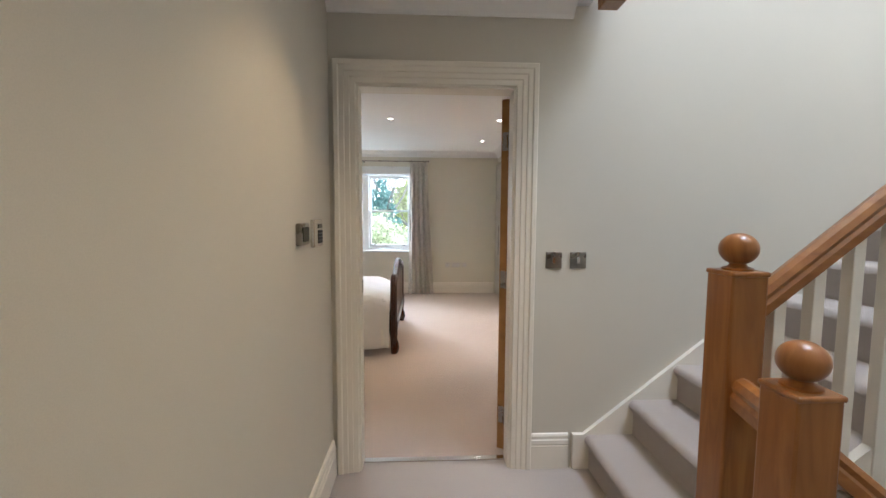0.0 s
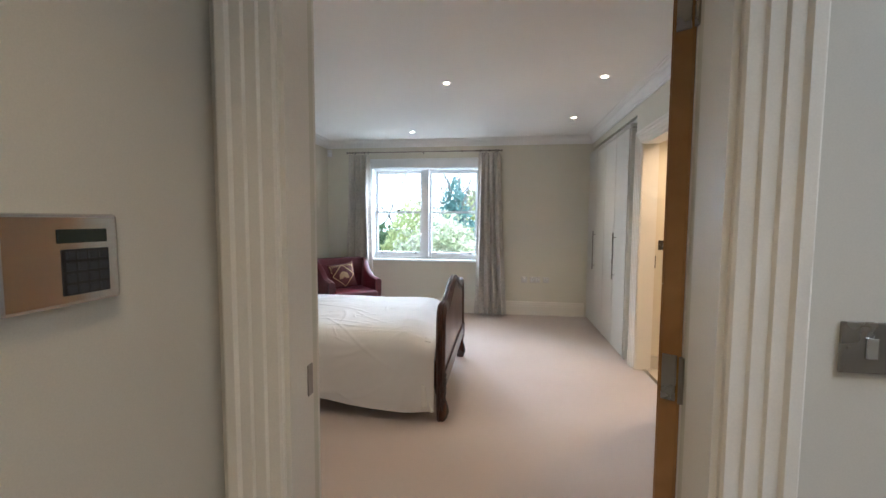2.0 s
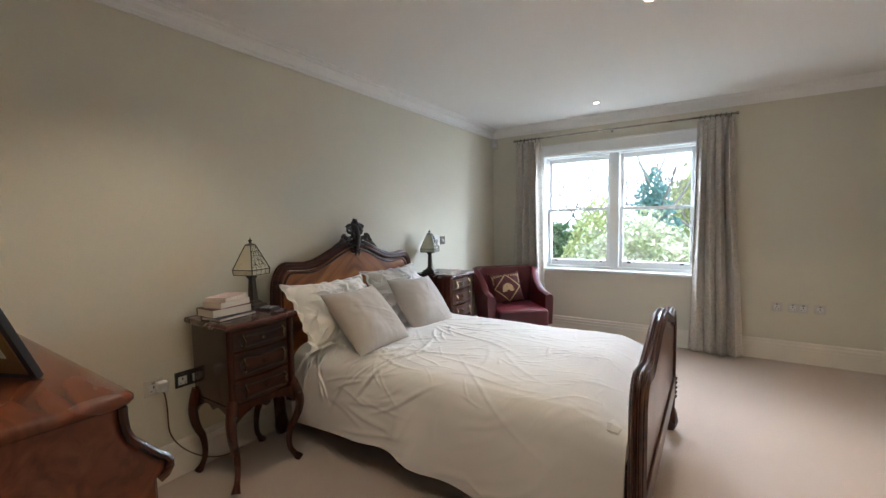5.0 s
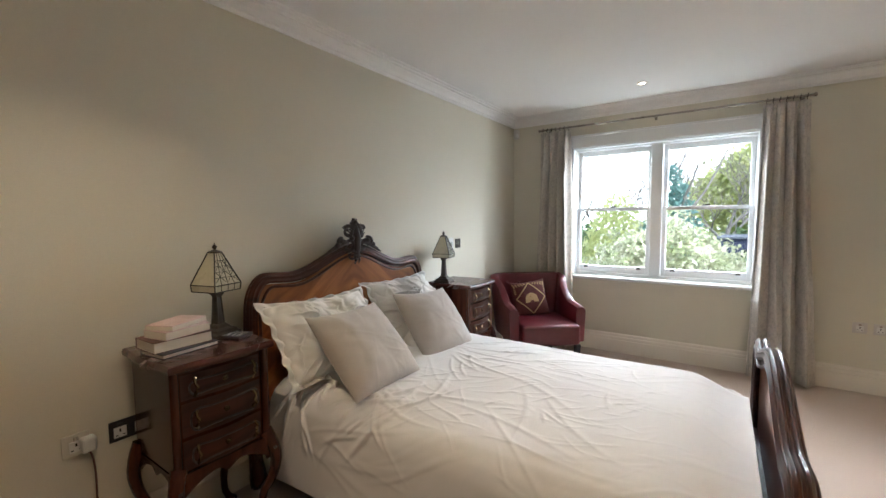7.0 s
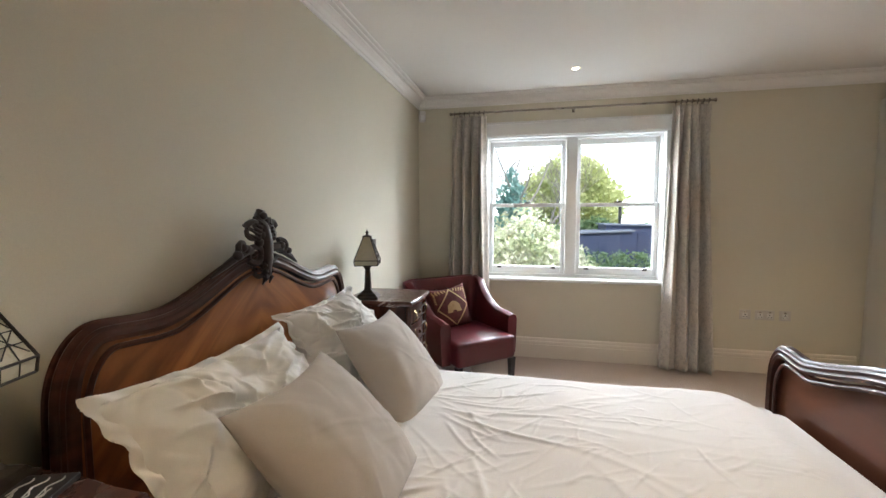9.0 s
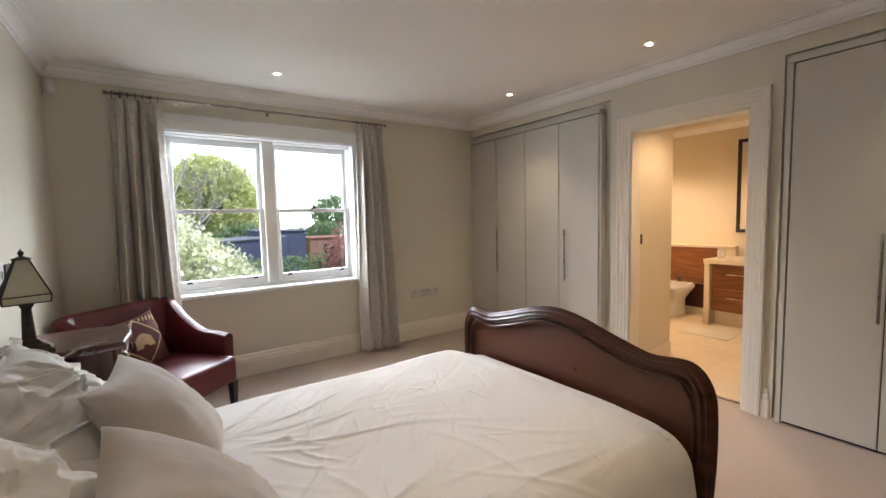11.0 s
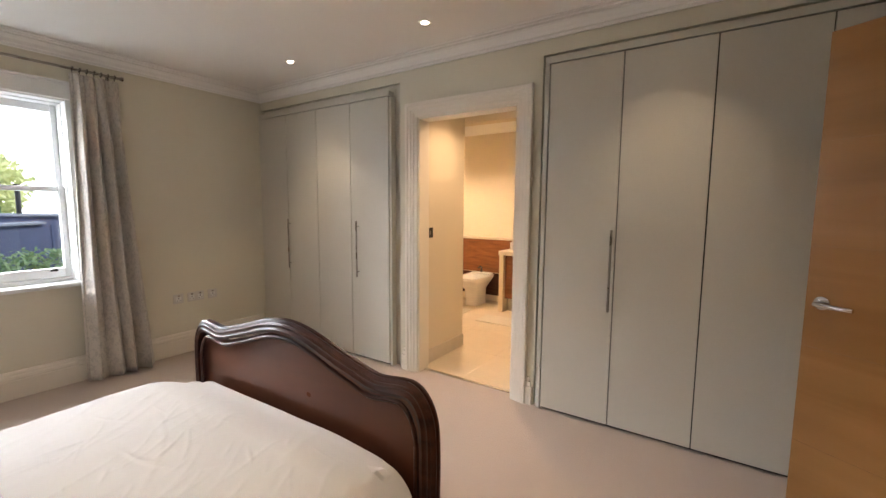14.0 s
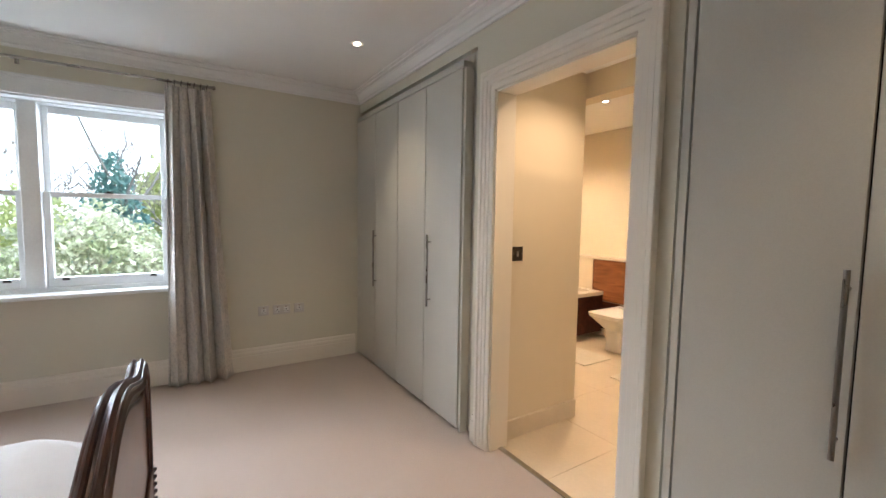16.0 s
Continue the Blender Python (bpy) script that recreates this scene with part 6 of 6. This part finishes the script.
newel(0.92, -0.108, 0.0, 1.222, "golden oak newel post with ball finial at the stair foot")
newel(0.862, -0.400, -0.6, 0.978, "golden oak newel post with ball finial on the landing edge")
t = thing("newel_drop", pose(0.86, 0.70, 2.392), "golden oak newel drop hanging below the upper landing", "newel drop")
part("post", boxes((-0.05, 0.05, -0.05, 0.05, 0.0, 0.36), bevel=0.006), 'oak', t)
b = bmesh.new()
RAIL = [(-0.032, 0.0), (-0.034, 0.034), (-0.026, 0.046), (-0.030, 0.062), (-0.020, 0.082), (0.0, 0.089), (0.020, 0.082), (0.030, 0.062), (0.026, 0.046), (0.034, 0.034), (0.032, 0.0)]


def handrail(name, p, q, label):
    t = thing(name, pose(*p), label, "handrail")
    b = bmesh.new()
    d = Vector(q) - Vector(p)
    s = Vector((-d.y, d.x, 0)).normalized()
    sweep(b, [(0, 0, 0), tuple(d)], RAIL, lambda i: (s, Vector((0, 0, 1))))
    part("rail", b, 'oak_x', t)
    return t


SL = RISE / GO
handrail("handrail", (0.972, -0.108, 1.066), (3.7, -0.108, 1.066 + 2.728 * SL), "moulded golden oak handrail rising with the stairs")
handrail("handrail", (0.914, -0.400, 0.775), (2.9, -0.400, 0.775 - 1.986 * SL), "moulded golden oak handrail going down the stairs")
handrail("handrail", (0.868, -0.350, 0.815), (0.912, -0.160, 0.815), "short oak rail between the newel posts")
proto = thing("baluster", pose(1.05, -0.108, 0.0), "white painted square stair baluster", "baluster", "stair balusters")
part("spindle", boxes((-0.019, 0.019, -0.019, 0.019, 0.0, 0.88), bevel=0.003), 'white', proto)
proto.matrix_world = pose(1.05, -0.108, 1.07 + (1.05 - 0.972) * SL - 0.88)
for i in range(1, 21):
    x = 1.05 + 0.1205 * i
    copy_thing(proto, pose(x, -0.108, 1.07 + (x - 0.972) * SL - 0.88))
for i in range(12):
    x = 1.01 + 0.1205 * i
    copy_thing(proto, pose(x, -0.400, 0.78 - (x - 0.914) * SL - 0.88))

wall_plate(pose(0.651, DY - 0.004, 1.152), 0.086, 0.086, 'steel', "brushed steel light switch beside the bedroom doorway", 'switch')
wall_plate(pose(0.783, DY - 0.004, 1.152), 0.086, 0.086, 'steel', "brushed steel key switch beside the bedroom doorway", 'switch')
t = thing("thermostat", pose(LX, 0.308, 1.308, 0, 0, 90), "square steel heating control with dark display", "thermostat")
part("case", boxes((-0.060, 0.060, -0.022, 0, -0.043, 0.043), bevel=0.006), 'steel', t)
part("display", boxes((-0.038, 0.040, -0.0245, -0.021, -0.028, 0.028), bevel=0.001), 'screen', t, "dark display")
t = thing("alarm_keypad", pose(LX, 0.525, 1.304, 0, 0, 90), "polished steel alarm keypad with black keys", "keypad")
part("case", boxes((-0.074, 0.074, -0.018, 0, -0.060, 0.060), bevel=0.005), 'chrome', t)
part("display", boxes((-0.010, 0.054, -0.0205, -0.017, 0.022, 0.040), bevel=0.001), 'screen', t, "small dark display")
part("key_field", boxes((-0.006, 0.056, -0.0200, -0.017, -0.046, 0.014), bevel=0.001), 'black', t)
for r in range(4):
    for c in range(4):
        part("key", boxes((-0.003 + c * 0.0146, 0.0085 + c * 0.0146, -0.0225, -0.0195, -0.043 + r * 0.0145, -0.0325 + r * 0.0145), bevel=0.001), 'felt_grey', t)


# ---- garden seen through the window ----
GROUND = -3.2
setting("ground", boxes((-150, 150, WY1 + 0.5, 320, GROUND - 0.3, GROUND)), 'grass', "lawn of the garden below the window")
b = bmesh.new()
grid_mesh(b, lambda u, v: (150 * math.sin(radians(-88 + 176 * u)), 10 + 150 * math.cos(radians(-88 + 176 * u)), GROUND - 1 + 110 * v), 48, 6)
tagged(link("backdrop", b, 'bright_sky', smooth=True), "bright white overcast sky beyond the garden", kind="structure")


def leaf_cloud(lobes, count, size, seed, hollow=0.55, droop=0.0):
    """Many small leaves spread through rounded lobes (x, y, z, rx, ry, rz), thicker near their surface."""
    r = random.Random(seed)
    verts, faces = [], []
    total = sum(l[3] * l[4] for l in lobes)
    for lx, ly, lz, ax, ay, az in lobes:
        for _ in range(int(count * ax * ay / total)):
            d = Vector((r.gauss(0, 1), r.gauss(0, 1), r.gauss(0, 1))).normalized()
            k = hollow + (1 - hollow) * r.random() ** 0.6
            k *= 1 + 0.22 * fbm(d.x * 2.5 + seed, d.y * 2.5, d.z * 2.5)
            p = Vector((lx + d.x * ax * k, ly + d.y * ay * k, lz + d.z * az * k))
            e = Euler((r.uniform(-1.2, 1.2) + droop, r.uniform(-1.2, 1.2), r.uniform(0, 6.28))).to_matrix()
            s = size * r.uniform(0.6, 1.4)
            n = len(verts)
            for q in ((-0.5, 0, 0), (0, -0.24, 0.05), (0.5, 0, 0), (0, 0.24, 0.05)):
                verts.append(p + e @ Vector(q) * s)
            faces.append((n, n + 1, n + 2, n + 3))
    me = bpy.data.meshes.new("crown")
    me.from_pydata(verts, [], faces)
    return me


def crown(parent, lobes, count, size, seed, material, **k):
    me = leaf_cloud(lobes, count, size, seed, **k)
    me.materials.append(M[material])
    ob = new("crown", me)
    ob.parent = parent
    return ob


def limbs(parent, height, spread, seed, levels=4, r0=0.16, base=0.3, twig=0.02):
    """A bare branching frame of trunk, limbs and twigs."""
    r = random.Random(seed)
    b = bmesh.new()

    def grow(p, d, length, rad, level):
        path, rr_ = [p], [rad]
        q = p.copy()
        for i in range(4):
            d2 = (d + Vector((r.gauss(0, 0.12), r.gauss(0, 0.12), r.gauss(0, 0.08)))).normalized()
            q = q + d2 * length / 4
            path.append(q.copy())
            rr_.append(rad * (1 - 0.13 * (i + 1)))
        tube(b, path, rr_, 7 if level < 2 else 3)
        if level >= levels:
            return
        for k in range(4 if level < 2 else 3 if level < 5 else 2):
            j = r.choice((2, 3, 4)) if level else r.choice((3, 4))
            side = Vector((r.gauss(0, 1), r.gauss(0, 1), r.uniform(0.1, 0.9))).normalized()
            grow(path[j], (d * 0.7 + side * spread).normalized(), length * r.uniform(0.55, 0.8), max(rr_[j] * 0.72, twig), level + 1)
    grow(Vector((0, 0, 0)), Vector((0, 0, 1)), height * base, r0, 0)
    return part("trunk", b, 'bark', parent)


def plant(name, x, y, label, category, group=""):
    return thing(name, pose(x, y, GROUND), label, category, group)


G0 = -GROUND
t = plant("flowering_shrub", -1.75, 13.2, "large rounded shrub with cream blossom and pale green leaves", "shrub")
limbs(t, 4.2, 0.8, 3, 2, 0.10, 0.3)
crown(t, [(0, 0, 2.3, 2.0, 1.7, 2.2), (-0.9, -0.2, 1.9, 1.5, 1.4, 1.9), (1.1, 0.1, 1.8, 1.5, 1.4, 1.8), (0.1, -0.3, 3.3, 1.2, 1.1, 1.1)], 26000, 0.145, 5, 'leaf_white', hollow=0.7, droop=0.3)
t = plant("conifer", -2.5, 22.5, "blue-green conifer behind the flowering shrub", "tree")
limbs(t, 6, 0.5, 4, 1, 0.16, 0.9)
crown(t, [(0, 0, 1.2 + 0.75 * k, 2.3 - 0.27 * k, 2.3 - 0.27 * k, 0.5) for k in range(8)], 9000, 0.28, 8, 'leaf_blue', hollow=0.3)
t = plant("broad_tree", 1.2, 36, "broad light green tree in spring leaf", "tree", "leafy trees")
limbs(t, 8.5, 0.7, 6, 2, 0.3, 0.3)
crown(t, [(0, 0, 6.2, 3.6, 3.0, 3.0), (-2.2, 0, 5.2, 2.6, 2.4, 2.4), (2.0, 0.3, 5.4, 2.4, 2.4, 2.5), (0.4, -0.8, 7.6, 2.3, 2.0, 1.7)], 11000, 0.42, 9, 'leaf_lime')
t = plant("broad_tree", 14.8, 46, "distant rounded green tree beyond the sheds", "tree", "leafy trees")
limbs(t, 6, 0.7, 7, 2, 0.3, 0.3)
crown(t, [(0, 0, 5.0, 3.0, 2.6, 2.3), (1.6, 0, 4.4, 2.0, 2.0, 1.8)], 5000, 0.45, 10, 'leaf_green')
t = plant("lime_shrub", -4.3, 20, "yellow-green shrub in the garden", "shrub")
limbs(t, 4, 0.7, 8, 2, 0.1, 0.3)
crown(t, [(0, 0, 3.6, 1.1, 1.1, 1.9), (-0.6, 0, 2.6, 1.0, 1.0, 1.5)], 4000, 0.22, 11, 'leaf_lime')
t = plant("red_maple", 5.2, 19.5, "small ornamental tree with crimson leaves", "tree")
limbs(t, 4.6, 0.8, 9, 3, 0.10, 0.32)
crown(t, [(0, 0, 3.2, 1.2, 1.1, 1.3), (0.5, 0.2, 4.2, 0.8, 0.8, 0.9), (-0.5, 0, 2.4, 1.0, 0.9, 1.0)], 3400, 0.17, 12, 'leaf_red', hollow=0.2)
for x, y, h, s in ((-6.2, 25, 12, 21), (-3.4, 28, 13, 22), (-0.6, 31, 14, 23), (-9.5, 29, 13, 24), (0.8, 38, 15, 25)):
    t = plant("bare_tree", x, y, "tall bare-branched tree against the pale sky", "tree", "bare trees")
    limbs(t, h, 0.75, s, 5, 0.24, 0.28, 0.013)
t = plant("hedge", 2.6, 20.5, "clipped green hedge in front of the navy sheds", "hedge")
crown(t, [(-2.6 + 0.75 * k, 0, 1.6, 0.65, 0.6, 1.6) for k in range(9)], 9000, 0.17, 13, 'leaf_green', hollow=0.6)
for x, y, rx, seed in ((-10, 27, 3.5, 31), (-6, 32, 3.0, 32), (1.5, 31, 2.6, 33), (9, 38, 3.0, 34), (-16, 38, 4.0, 35)):
    t = plant("woodland_shrub", x, y, "dense green shrub at the garden's edge", "shrub", "woodland shrubs")
    crown(t, [(0, 0, 2.0, rx, 1.6, 2.2), (rx * 0.5, 0, 2.8, rx * 0.6, 1.4, 1.7)], 4500, 0.34, seed, 'leaf_green')


def shed(x, y, w, d, h0, h1, label, wall_mat, roof_mat):
    t = plant("garden_shed", x, y, label, "shed", "garden buildings")
    b = bmesh.new()
    extrude_poly(b, [(-w / 2, 0, 0), (w / 2, 0, 0), (w / 2, 0, h1), (-w / 2, 0, h0)], (0, d, 0))
    wl = part("wall", b, wall_mat, t)
    b = bmesh.new()
    extrude_poly(b, [(-w / 2 - 0.12, -0.12, h0), (w / 2 + 0.12, -0.12, h1), (w / 2 + 0.12, -0.12, h1 + 0.08), (-w / 2 - 0.12, -0.12, h0 + 0.08)], (0, d + 0.24, 0))
    part("roof", b, roof_mat, t)
    part("door", boxes((w * 0.12, w * 0.12 + 0.8, -0.03, -0.002, 0.02, min(h0, h1) - 0.35), bevel=0.005), wall_mat, t)
    part("window", boxes((-w * 0.3, -w * 0.3 + 0.8, -0.03, -0.002, 1.2, min(h0, h1) - 0.45), bevel=0.005), 'screen', t)
    return t


shed(1.4, 24.5, 4.2, 3.0, 3.55, 3.75, "long navy painted garden shed with flat roof", 'navy_wall', 'grey_roof')
shed(3.8, 26.0, 2.6, 3.0, 4.05, 4.0, "taller navy painted garden building", 'navy_wall', 'grey_roof')
t = shed(10.2, 33.0, 5.5, 4.0, 3.2, 3.2, "low brick outbuilding beyond the sheds", 'brick', 'tile_roof')
b = bmesh.new()
lathe(b, [(0.09, 0), (0.09, 1.1), (0.12, 1.1), (0.12, 1.25), (0.0, 1.25)], 12)
flue = thing("flue_pipe", pose(3.3, 26.6, GROUND + 4.13), "dark metal flue pipe on the shed roof", "flue")
part("pipe", b, 'black', flue)

# ---- bathroom floor tiles ----
tile_floor = setting("floor_bathroom", boxes((1.368, BX1, 2.4, 6.035, -0.10, -0.003)), 'grout', "cream limestone tiled bathroom floor")
b = boxes((-0.2992, 0.2992, -0.2992, 0.2992, 0.0, 0.006), bevel=0.0006)
bmesh.ops.recalc_face_normals(b, faces=b.faces)
tile_mesh = bpy.data.meshes.new("tile")
b.to_mesh(tile_mesh)
b.free()
tile_mesh.materials.append(M['stone'])
for i in range(5):
    for j in range(6):
        x, y = 1.685 + 0.6 * i, 2.71 + 0.6 * j
        if x + 0.29 < BX1 and (x > 2.0 or 3.0 < y < 4.2):
            o = new("tile", tile_mesh)
            o.parent = tile_floor
            o.location = (x, y, -0.004)
